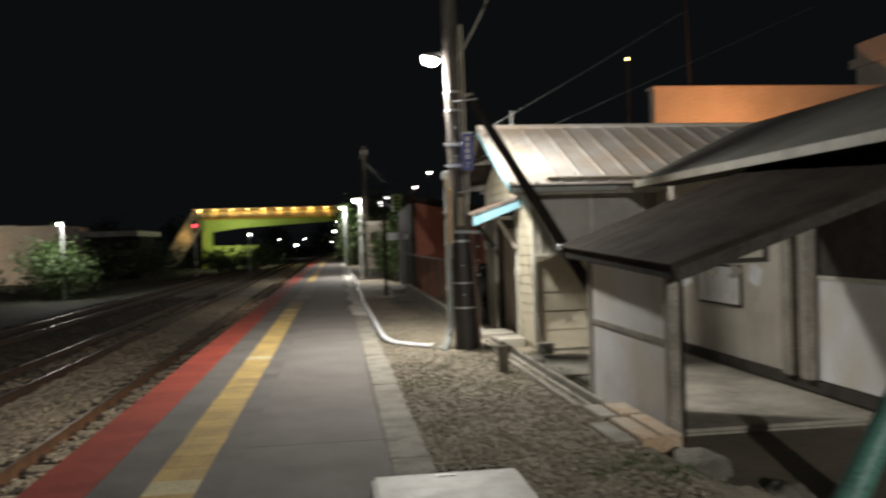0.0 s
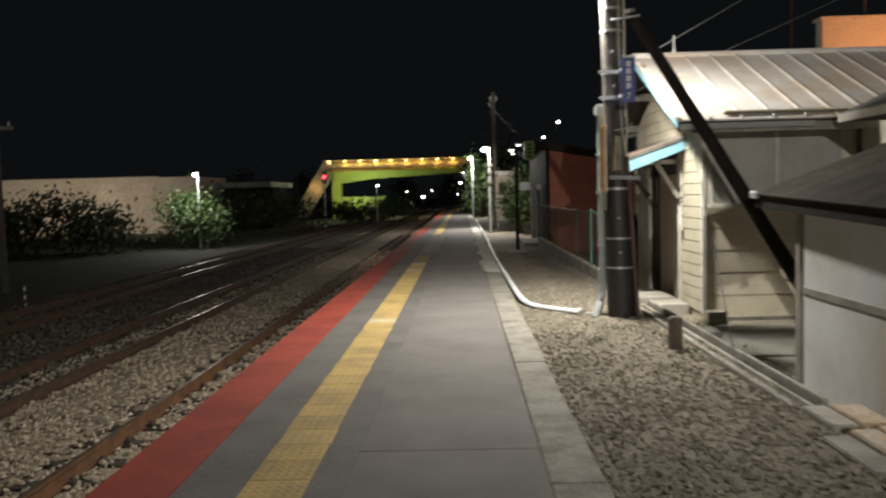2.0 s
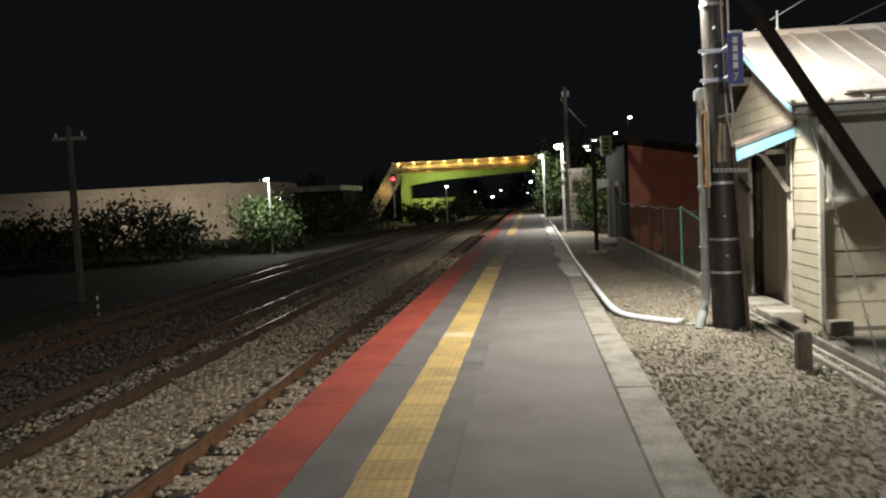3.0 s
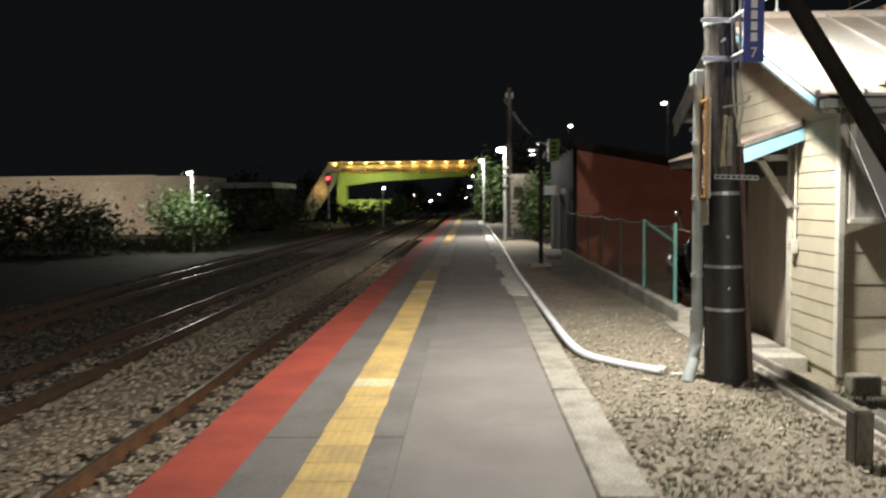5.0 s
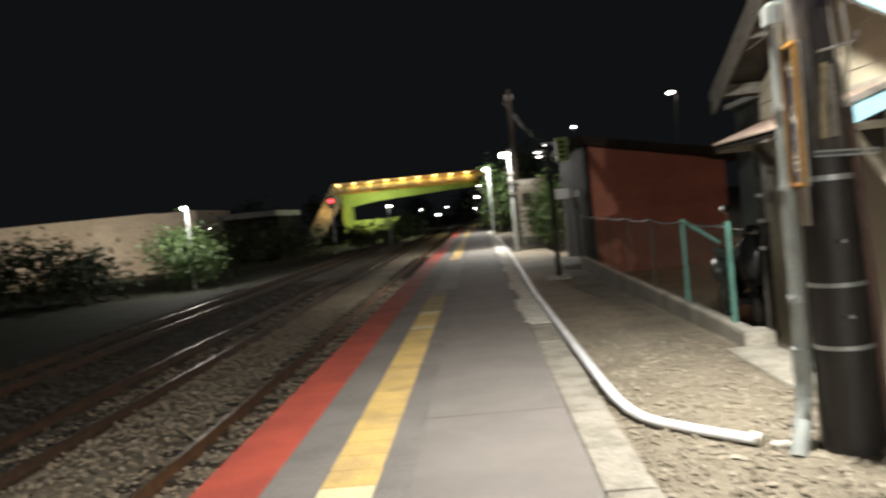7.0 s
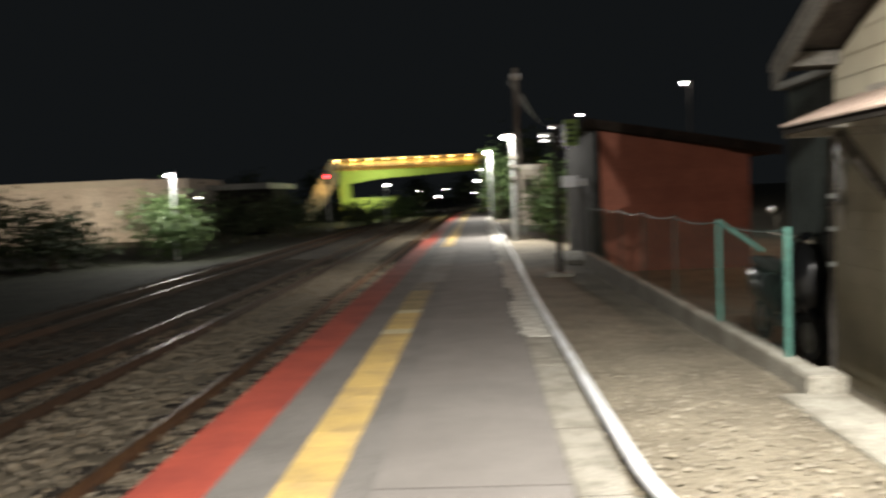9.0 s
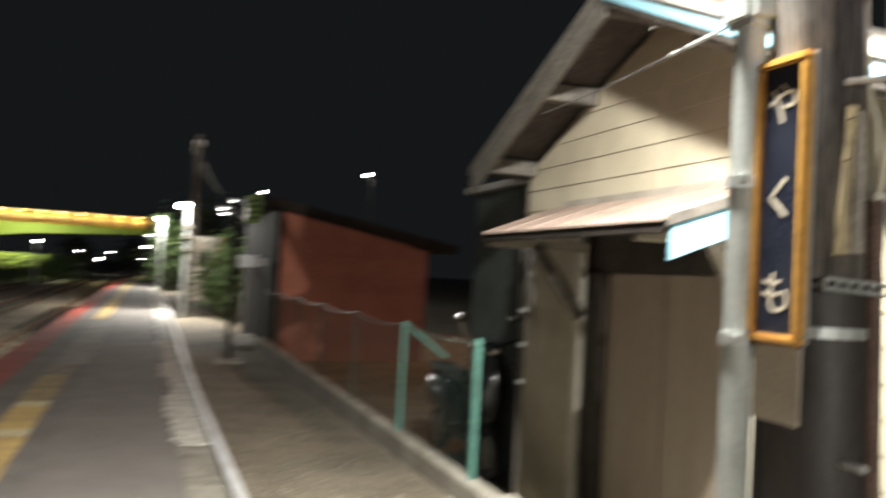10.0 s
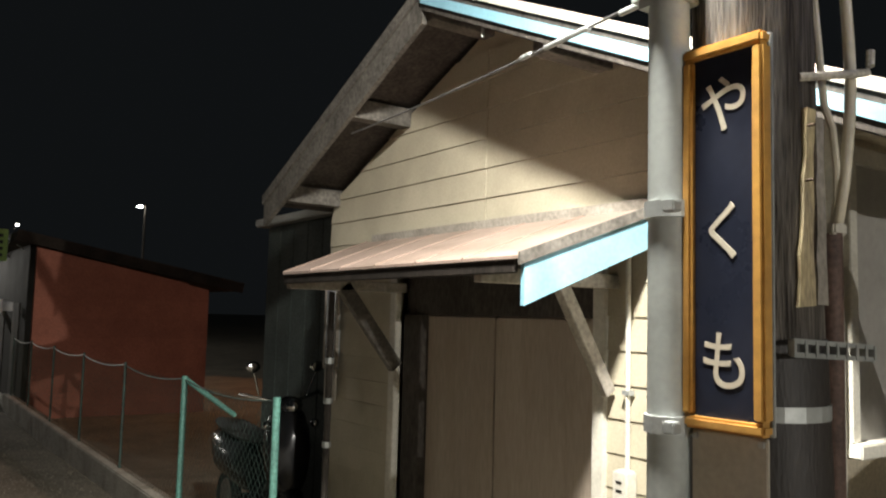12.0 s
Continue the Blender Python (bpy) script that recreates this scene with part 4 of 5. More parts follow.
def name_sign(at, right, label, rim=GOLD, proud=0.0205):
    """A tall enamel name board; right is the way its letters run, seen from the front."""
    x, y, z = at
    t = thing("station_name_sign", (x, y, z - 0.375), label, "station sign", "station name signs")
    r = Vector(right).normalized()
    n = r.cross(Vector((0, 0, 1)))
    turn = Matrix((r, Vector((0, 0, 1)), n)).transposed().to_4x4()
    at = Vector(at)
    k = 1.016

    def slab(u0, u1, w0, w1, d0, d1, bevel):
        bm = boxed(u0 * k * 1.04, u1 * k * 1.04, w0 * k, w1 * k, d0, d1, bevel=bevel)
        bm.transform(Matrix.Translation(at) @ turn)
        return bm
    part("plate", slab(-0.068, 0.068, -0.36, 0.36, -0.008, 0.006, 0.001), NAVY, t, "dark navy enamel plate")
    for u in (-1, 1):
        part("frame_side", slab(min(u * 0.065, u * 0.089), max(u * 0.065, u * 0.089), -0.3545, 0.3545, -0.013, proud, 0.006 if proud > 0.015 else 0.002), rim, t)
        part("frame_end", slab(-0.088, 0.088, min(u * 0.355, u * 0.379), max(u * 0.355, u * 0.379), -0.013, proud, 0.006 if proud > 0.015 else 0.002), rim, t)
    part("backing", slab(-0.087, 0.087, -0.38, 0.38, -0.022, -0.0125, 0.002), GALV, t)
    part("blank_plate", slab(-0.08, 0.08, -0.585, -0.383, -0.012, -0.004, 0.002), BEIGE, t, "blank beige plate below the board")
    for u in (-0.07, 0.07):
        part("screw", slab(u - 0.006, u + 0.006, -0.4, -0.388, -0.003, 0.002, 0.001), GALV, t)
    for i, ch in enumerate(("\u3084", "\u304f", "\u3082")):
        c = at + Vector((0, 0, 0.25 - 0.254 * i)) + n * 0.0066
        text(ch, 0.126, Matrix.Translation(c) @ turn @ Matrix.Diagonal((0.94, 1, 1, 1)), LETTER, t)
    return t


name_sign((1.511, 11.158, 1.804), (0, -1, 0), "navy station name board framed in ochre on the pole")
name_sign((WX - 0.02, 15.22, 1.64), (0, -1, 0), "navy station name board on the storehouse wall", GREYTIMBER, 0.009)


def number_plate():
    t = thing("number_plate", (1.72, 10.5, 2.3), "royal blue number plate on the lamp pole bracket", "number plate")
    x0, x1, y = 1.62, 1.765, 10.6
    part("plate", boxed(x0, x1, y, y + 0.012, 2.385, 2.87, bevel=0.004), ROYAL, t)
    part("top_bracket", boxed(x0 + 0.02, x1, y - 0.006, y + 0.018, 2.86, 2.885), GALV, t)
    for k in range(4):
        part("text_bar", boxed(x0 + 0.05, x1 - 0.05, y - 0.003, y, 2.53 + 0.078 * k, 2.59 + 0.078 * k), PANEL, t)
    text("7", 0.1, Matrix.Translation((0.5 * (x0 + x1), y - 0.002, 2.448)) @ pose(0, 0, 0, 90, 0, 0), TRIM, t)
    for z in (2.49, 2.78):
        part("arm", beam((1.67, y + 0.01, z), (1.67, 11.04, z), 0.02, 0.02), GALV, t)


number_plate()


def cable(name, pts, r, mat, label):
    t = link(name, piped(pts, r, sides=6), mat, smooth=True)
    return tagged(t, label, "cable")


cable("overhead_cable", sag((1.66, 11.15, 2.45), (2.36, 14.3, 2.68), 0.02), 0.0045, DARKCABLE, "service cable from the pole to the gable")
grip = thing("cable_grip", (1.84, 11.95, 2.48), "coiled steel grip on the service cable", "cable grip")
for f0, f1 in ((0.12, 0.17), (0.22, 0.3), (0.33, 0.35)):
    p0, p1 = Vector((1.66, 11.15, 2.45)), Vector((2.36, 14.3, 2.68))
    part("coil", piped([p0.lerp(p1, f0) - Vector((0, 0, 0.014)), p0.lerp(p1, f1) - Vector((0, 0, 0.016))], 0.0085, sides=8), GALV, grip)
cable("guy_wire", [(1.62, 11.0, 2.75), (3.8, 12.6, 4.0), (6.5, 14.6, 5.6)], 0.004, GALV, "guy wire from the lamp pole over the roof")
cable("guy_wire", [(1.62, 11.0, 2.45), (3.8, 12.2, 3.4), (9.5, 15.2, 5.9)], 0.0025, GALV, "thin guy wire from the lamp pole over the roof")
cable("overhead_cable", sag((1.66, 11.0, 3.94), (2.3, 11.0, 5.2), 0.06), 0.014, CABLE, "twisted supply cable at the lamp")


def rain_chain():
    t = thing("guy_chain", (2.1, 8.3, -0.04), "thin guy wire ending in a short chain at the ground", "guy wire")
    a, b = Vector((2.08, 8.3, -0.04)), Vector((2.44, 10.93, 2.12))
    part("wire", piped([a.lerp(b, 0.22), b], 0.006, sides=6), DARKCABLE, t)
    for k in range(14):
        p = a.lerp(b, 0.016 * k)
        bm = bmesh.new()
        pts = [p + (Vector((math.cos(q), 0, 0)) if k % 2 else Vector((0, math.cos(q), 0))) * 0.012 + (b - a).normalized() * 0.026 * math.sin(q) for q in [i * math.pi / 4 for i in range(9)]]
        tube(bm, pts, 0.004, sides=5)
        part("chain_link", bm, DARKCABLE, t)


rain_chain()

site(0.04, 0.22, 0.14)
# ---- wall fittings ----


def switch_box():
    t = thing("socket_box", (WX - 0.05, 12.34, 0.75), "small cream socket box with conduit on the siding", "socket box")
    part("case", boxed(WX - 0.085, WX - 0.018, 12.29, 12.37, 0.74, 0.87, bevel=0.006), TRIM, t)
    for z in (0.785, 0.82):
        part("socket_slot", boxed(WX - 0.088, WX - 0.084, 12.315, 12.345, z, z + 0.01), BLACK, t)
    part("conduit", piped([(WX - 0.035, 12.33, 0.87), (WX - 0.035, 12.33, 1.78)], 0.011, sides=8), TRIM, t, smooth=True)
    part("conduit_clip", boxed(WX - 0.05, WX - 0.016, 12.31, 12.35, 1.18, 1.2), GALV, t)


switch_box()


def ridge_rod():
    t = thing("ridge_rod", (2.92, 13.38, 3.2), "slim steel rod standing on the storehouse ridge", "rod")
    part("rod", piped([(2.92, 13.38, 3.2), (2.92, 13.38, 3.5)], 0.012, sides=8), GALV, t)
    part("collar", piped([(2.92, 13.38, 3.24), (2.92, 13.38, 3.28)], 0.03, sides=10), GALV, t)


ridge_rod()


def insulator():
    t = thing("insulator", (2.38, 12.9, 2.75), "brown porcelain insulator on the barge board", "insulator")
    bm = bmesh.new()
    for z, r in ((2.86, 0.02), (2.91, 0.032), (2.95, 0.024), (2.99, 0.034), (3.03, 0.02)):
        tube(bm, [(2.36, 12.9, z), (2.36, 12.9, z + 0.03)], r, sides=12)
    part("porcelain", bm, material("brown_porcelain", (0.2, 0.13, 0.075), (0.15, 0.095, 0.055), 0.25, grain_mix=0.05, bump=0.02), t)
    part("pin", piped([(2.36, 12.9, 2.8), (2.36, 12.9, 2.9)], 0.008, sides=6), GALV, t)


insulator()
site()

# ---- kerb-side things ----


def tactile_tile_mesh():
    bm = boxed(-0.158, 0.158, -0.148, 0.148, 0, 0.007, bevel=0.002)
    for i in range(6):
        for j in range(5):
            x, y = -0.13 + i * 0.052, -0.118 + j * 0.059
            a = [bm.verts.new((x + dx * 0.016, y + dy * 0.016, 0.007)) for dx, dy in ((-1, -1), (1, -1), (1, 1), (-1, 1))]
            b = [bm.verts.new((x + dx * 0.01, y + dy * 0.01, 0.0095)) for dx, dy in ((-1, -1), (1, -1), (1, 1), (-1, 1))]
            bm.faces.new(b)
            for k in range(4):
                bm.faces.new((a[k], a[(k + 1) % 4], b[(k + 1) % 4], b[k]))
    me = bpy.data.meshes.new("tactile_tile")
    bm.to_mesh(me)
    bm.free()
    return me


def tactile_strip():
    t = thing("tactile_strip", (-1.095, 10, 0.0), "worn yellow tactile paving strip along the platform", "tactile paving", kind="structure")
    src = tactile_tile_mesh()
    variants = {}
    for key, m in (("y", YELLOW), ("p", PALE), ("g", GREYTILE), ("d", DULLYELLOW)):
        me = src.copy()
        me.materials.append(m)
        variants[key] = me
    y, i = 0.15, 0
    while y < 70:
        key = "y"
        if abs(y - 11.1) < 0.15 or abs(y - 5.1) < 0.15 or abs(y - 17.25) < 0.15 or abs(y - 17.98) < 0.12 or abs(y - 18.7) < 0.15:
            key = "p"
        elif 18.9 < y < 21.0:
            key = "d"
        elif 21.0 <= y < 22.2:
            key = "g"
        elif 22.2 <= y < 31.5:
            y += 0.3
            i += 1
            continue
        o = new("tactile_tile", variants[key])
        o.parent = t
        o.matrix_parent_inverse = Matrix.Translation((-1.095, 10, 0)).inverted()
        o.location = (-1.095 + rng.normal(0, 0.002), y, -0.002)
        o.rotation_euler = (0, 0, rng.normal(0, 0.006))
        y += 0.3
        i += 1
    cuts = [22.25, 25.3, 28.4, 31.3]
    for a, b in zip(cuts, cuts[1:]):
        part("asphalt_patch", boxed(-1.235, -0.79, a + 0.004, b - 0.004, -0.03, 0.004, bevel=0.002), PATCH, t, "grey asphalt patch filling a gap in the strip")


tactile_strip()


def kerb():
    t = thing("kerb", (0.41, 20, 0), "worn pale concrete kerb blocks along the platform", "kerb", kind="structure")
    y = 1.0
    while y < 60:
        L = 2.0 + 0.9 * math.sin(y * 7)
        j = rng.normal(0, 0.008)
        bm = boxed(0.264 + abs(j) * 0.4, 0.54 + j, y + 0.002, y + L - 0.002, -0.25, 0.004 + rng.normal(0, 0.003), bevel=0.008)
        for v in bm.verts:
            v.co.x += 0.012 * noise.noise(v.co * 3.0)
            v.co.z += 0.004 * noise.noise(v.co * 5.0)
        part("kerb_block", bm, KERB, t)
        y += L
    # ragged pale mortar spread over the kerb along the far half
    y = 16.6
    while y < 58:
        L = 0.5 + 1.1 * rng.random()
        n = max(3, int(L / 0.11))
        inner = [(0.25 + 0.045 * math.sin(y * 1.7) - 0.05 * rng.random() ** 2 + 0.035 * (k in (0, n)), y + L * k / n) for k in range(n + 1)]
        outer = [(0.52 + 0.012 * rng.random(), y + L * k / n) for k in (n, 0)]
        bm = prism(bmesh.new(), [(px, py, 0.004) for px, py in inner + outer], (0, 0, 0.008 + 0.007 * rng.random()))
        part("mortar_patch", bm, MORTAR, t, "ragged pale mortar patch")
        y += L - 0.004


kerb()


def drain_hose():
    t = thing("drain_pipe", (0.6, 20, 0.0), "white drain pipe lying along the kerb and bent across the gravel", "drain pipe")
    pts = [(1.24, 11.37, -0.0), (1.02, 11.62, 0.0), (0.82, 11.86, 0.004), (0.73, 12.0, 0.012), (0.67, 12.2, 0.022), (0.635, 12.5, 0.03), (0.62, 12.9, 0.035), (0.605, 14.2, 0.04), (0.585, 17, 0.04), (0.565, 20, 0.04), (0.6, 26, 0.04), (0.62, 34, 0.04), (0.6, 48, 0.04)]
    bm = piped(pts, 0.042, sides=12)
    for v in bm.verts:
        v.co.z = -0.02 + (v.co.z + 0.02) * 0.72
    part("pipe", bm, WHITEPIPE, t, smooth=True)
    part("pipe_mouth", piped([(1.27, 11.345, -0.005), (1.22, 11.405, 0.0)], 0.04, sides=12), TRIM, t)
    part("loose_offcut", boxed(1.29, 1.4, 11.24, 11.31, -0.05, 0.0, bevel=0.008), TRIM, t)


drain_hose()


def utility_lid():
    t = thing("utility_box", (0.6, 4.9, -0.02), "pale grey plastic utility box lid with a dark grip", "utility box")
    bm = boxed(0.12, 1.02, 4.2, 5.02, -0.03, 0.055, bevel=0.02)
    part("lid", bm, material("pale_grey_plastic", (0.5, 0.48, 0.43), (0.44, 0.42, 0.37), 0.55, grain=60, grain_mix=0.08), t)
    part("grip", boxed(0.5, 0.62, 4.92, 4.96, 0.05, 0.06, bevel=0.004), BLACK, t)


utility_lid()


def side_gutter():
    t = thing("drain_channel", (2.05, 9.3, -0.05), "narrow concrete drain channel edged with boards", "drain channel")
    y0, y1 = 6.95, 12.2
    for a, b, z1, m in ((1.98, 2.01, 0.0, GREYTIMBER), (2.05, 2.08, -0.03, CONCRETE), (2.13, 2.165, -0.02, CONCRETE), (2.2, 2.24, 0.03, GREYTIMBER)):
        part("edging_board", boxed(a, b, y0 + 0.2 * (a - 1.98), y1 - 0.7 * (a - 1.98), -0.25, z1, bevel=0.006), m, t)
    part("channel_bed", boxed(2.012, 2.198, y0 + 0.05, y1 - 0.2, -0.27, -0.16), OLD_CONCRETE, t)
    for k in range(5):
        part("cross_tie", boxed(2.012, 2.198, 7.6 + k, 7.64 + k, -0.1, -0.06), GREYTIMBER, t)


side_gutter()


def stake():
    t = thing("wooden_stake", (1.8, 9.15, -0.05), "short square wooden stake standing in the gravel", "stake")
    part("shaft", boxed(1.74, 1.85, 9.09, 9.2, -0.1, 0.26, bevel=0.012), material("stake_wood", (0.12, 0.1, 0.075), (0.07, 0.06, 0.045), 0.85, grain=60, bump=0.6, stretch=(2, 2, 0.5)), t)


stake()
for i, (x0, x1, y0, y1, z, m) in enumerate(((2.04, 2.2, 6.5, 6.95, 0.0, CONCRETE), (2.205, 2.4, 6.47, 6.9, 0.015, NEWWOOD), (1.9, 2.07, 5.72, 6.35, -0.015, CONCRETE), (2.08, 2.24, 5.66, 6.38, 0.01, NEWWOOD), (2.25, 2.4, 5.7, 6.4, 0.02, NEWWOOD))):
    b = tagged(link("timber_board", boxed(x0, x1, y0, y1, z - 0.13, z, bevel=0.008), m), "short sawn timber board laid beside the lean-to", "board", "boards by the lean-to")


def rock(at, r, label):
    bm = bmesh.new()
    ball(bm, at, r, 3, 0.6)
    for v in bm.verts:
        n = noise.noise(v.co * 6.0) * 0.45 + noise.noise(v.co * 17) * 0.3 + noise.noise(v.co * 37) * 0.1
        v.co = Vector(at) + (v.co - Vector(at)) * (1 + n)
    return tagged(link("concrete_lump", bm, OLD_CONCRETE, smooth=True), label, "rubble")


rock((2.42, 5.42, -0.16), 0.2, "rough concrete lump at the foot of the post")
rock((2.75, 4.9, -0.24), 0.16, "rough concrete lump in the yard")
rock((2.42, 10.2, -0.1), 0.12, "small broken concrete lump")
for x0, x1, y0, y1, z in ((2.3, 2.78, 12.2, 12.7, -0.06), (2.25, 2.74, 12.8, 13.5, -0.04), (1.9, 2.35, 12.6, 14.2, -0.02)):
    tagged(link("paving_slab", boxed(x0, x1, y0, y1, z - 0.2, z, bevel=0.01), CONCRETE), "pale concrete paving slab before the door", "paving slab", "slabs before the door")
tagged(link("paving_slab", boxed(2.72, 2.95, 11.2, 11.36, -0.2, -0.02, bevel=0.01), CONCRETE), "pale concrete paving slab by the wall corner", "paving slab", "slabs before the door")


def grass():
    n = 1500
    c = np.array([(1.55, 8.3), (2.35, 8.7), (2.5, 9.6), (2.4, 10.7), (1.15, 9.6), (1.9, 5.3), (2.1, 5.0), (1.6, 5.1), (2.6, 11.1), (1.75, 9.9), (0.75, 8.6), (2.3, 7.7), (2.33, 8.3), (2.0, 8.9), (1.5, 10.3)])
    p = c[rng.integers(0, len(c), n)] + rng.normal(0, 0.13, (n, 2))
    z = np.where(p[:, 0] > 2.2, -0.14, -0.045)
    a = rng.uniform(0, 6.28, n)
    L = rng.uniform(0.014, 0.06, n)
    b = np.stack([p[:, 0], p[:, 1], z], 1)
    s = np.stack([np.cos(a), np.sin(a), 0 * a], 1) * 0.006
    tip = b + np.stack([np.sin(a) * L * 0.5, np.cos(a) * L * 0.5, L], 1)
    v = np.stack([b - s, b + s, tip], 1).reshape(-1, 3)
    me = bpy.data.meshes.new("grass")
    me.from_pydata(v.tolist(), [], np.arange(3 * n).reshape(-1, 3).tolist())
    me.materials.append(LEAF)
    tagged(new("grass", me), "sparse tufts of green weeds in the gravel", "grass", kind="stuff")


grass()
gp = thing("green_net_pole", (2.92, 4.6, -0.24), "sea-green net bundle leaning in the yard", "net")
part("rolled_net", piped([(2.92, 4.6, -0.24), (3.02, 4.6, -0.06), (3.13, 4.6, 0.14), (3.25, 4.61, 0.36), (3.4, 4.63, 0.6)], 0.1, 0.07, 14), GREENPOST, gp, smooth=True)

# ---- fence and the red building ----
site(0.06, 0.55, 0.03)


def fence():
    t = thing("mesh_fence", (2.2, 20, -0.1), "green mesh fence on a low concrete kerb", "fence")
    part("fence_kerb", boxed(2.08, 2.24, 13.75, 26.0, -0.3, 0.06, bevel=0.012), CONCRETE, t)
    part("kerb_end", boxed(2.02, 2.3, 13.6, 13.9, -0.3, 0.08, bevel=0.015), CONCRETE, t)
    for y in (14.35, 16.15, 18.0, 19.9, 21.8, 23.7, 25.6):
        part("fence_post", piped([(2.17, y, 0.0), (2.17, y, 1.08)], 0.024 if y < 17 else 0.014, sides=10), GREENPOST if y < 17 else NETWIRE, t, smooth=True)
    part("corner_brace", piped([(2.17, 16.15, 1.06), (2.6, 16.15, 0.75)], 0.022, sides=8), GREENPOST, t)
    for i in range(6):
        y = (14.35, 16.15, 18.0, 19.9, 21.8, 23.7, 25.6)
        part("top_wire", piped(sag((2.17, y[i], 1.06), (2.17, y[i + 1], 1.05), 0.05, 8), 0.007, sides=5), GALV if i > 1 else NETWIRE, t)
    bm = bmesh.new()
    k = 14.35 - 1.0
    while k < 25.6:
        for s in (1, -1):
            a, b = (k, 0.06), (k + 0.98, 1.04)
            pa, pb = (a, b) if s > 0 else ((k, 1.04), (k + 0.98, 0.06))
            lo, hi = max(pa[0], 14.35), min(pb[0], 25.6)
            if hi - lo > 0.05:
                f = lambda y: pa[1] + (pb[1] - pa[1]) * (y - pa[0]) / (pb[0] - pa[0])
                tube(bm, [(2.17, lo, f(lo)), (2.17, hi, f(hi))], 0.0014, sides=3, ends=False)
        k += 0.075
    tagged(part("netting", bm, NETWIRE, t), kind="stuff")
    return t


fence()
site(0.23, 0.3, 0.02)

CHROME = material("chrome", (0.6, 0.6, 0.6), (0.5, 0.5, 0.5), 0.15, 1.0, bump=0.02, grain_mix=0.03, rough_var=0.05)
SCOOTER = material("dark_grey_fairing", (0.03, 0.031, 0.034), (0.022, 0.023, 0.025), 0.22, 0.2, bump=0.02, grain_mix=0.05, rough_var=0.06)
RUBBER = material("black_rubber", (0.02, 0.02, 0.02), (0.03, 0.028, 0.026), 0.85)


def torus(at, R, r, seg=28, sides=10):
    """A tyre standing along y."""
    x, y, z = at
    bm = bmesh.new()
    rings = []
    for i in range(seg):
        a = 2 * math.pi * i / seg
        rings.append([bm.verts.new((x + r * math.sin(2 * math.pi * s / sides), y + (R + r * math.cos(2 * math.pi * s / sides)) * math.cos(a), z + (R + r * math.cos(2 * math.pi * s / sides)) * math.sin(a))) for s in range(sides)])
    for i in range(seg):
        A, B = rings[i], rings[(i + 1) % seg]
        for s in range(sides):
            bm.faces.new((A[s], A[(s + 1) % sides], B[(s + 1) % sides], B[s]))
    return bm


def shell(rows, sides=14):
    """A rounded body through oval cross-sections (y, z, half width, half height)."""
    bm = bmesh.new()
    rings = [[bm.verts.new((2.62 + w * math.cos(2 * math.pi * s / sides), y, z + h * math.sin(2 * math.pi * s / sides))) for s in range(sides)] for y, z, w, h in rows]
    for A, B in zip(rings, rings[1:]):
        for s in range(sides):
            bm.faces.new((A[s], A[(s + 1) % sides], B[(s + 1) % sides], B[s]))
    bm.faces.new(rings[0])
    bm.faces.new(rings[-1][::-1])
    return bm


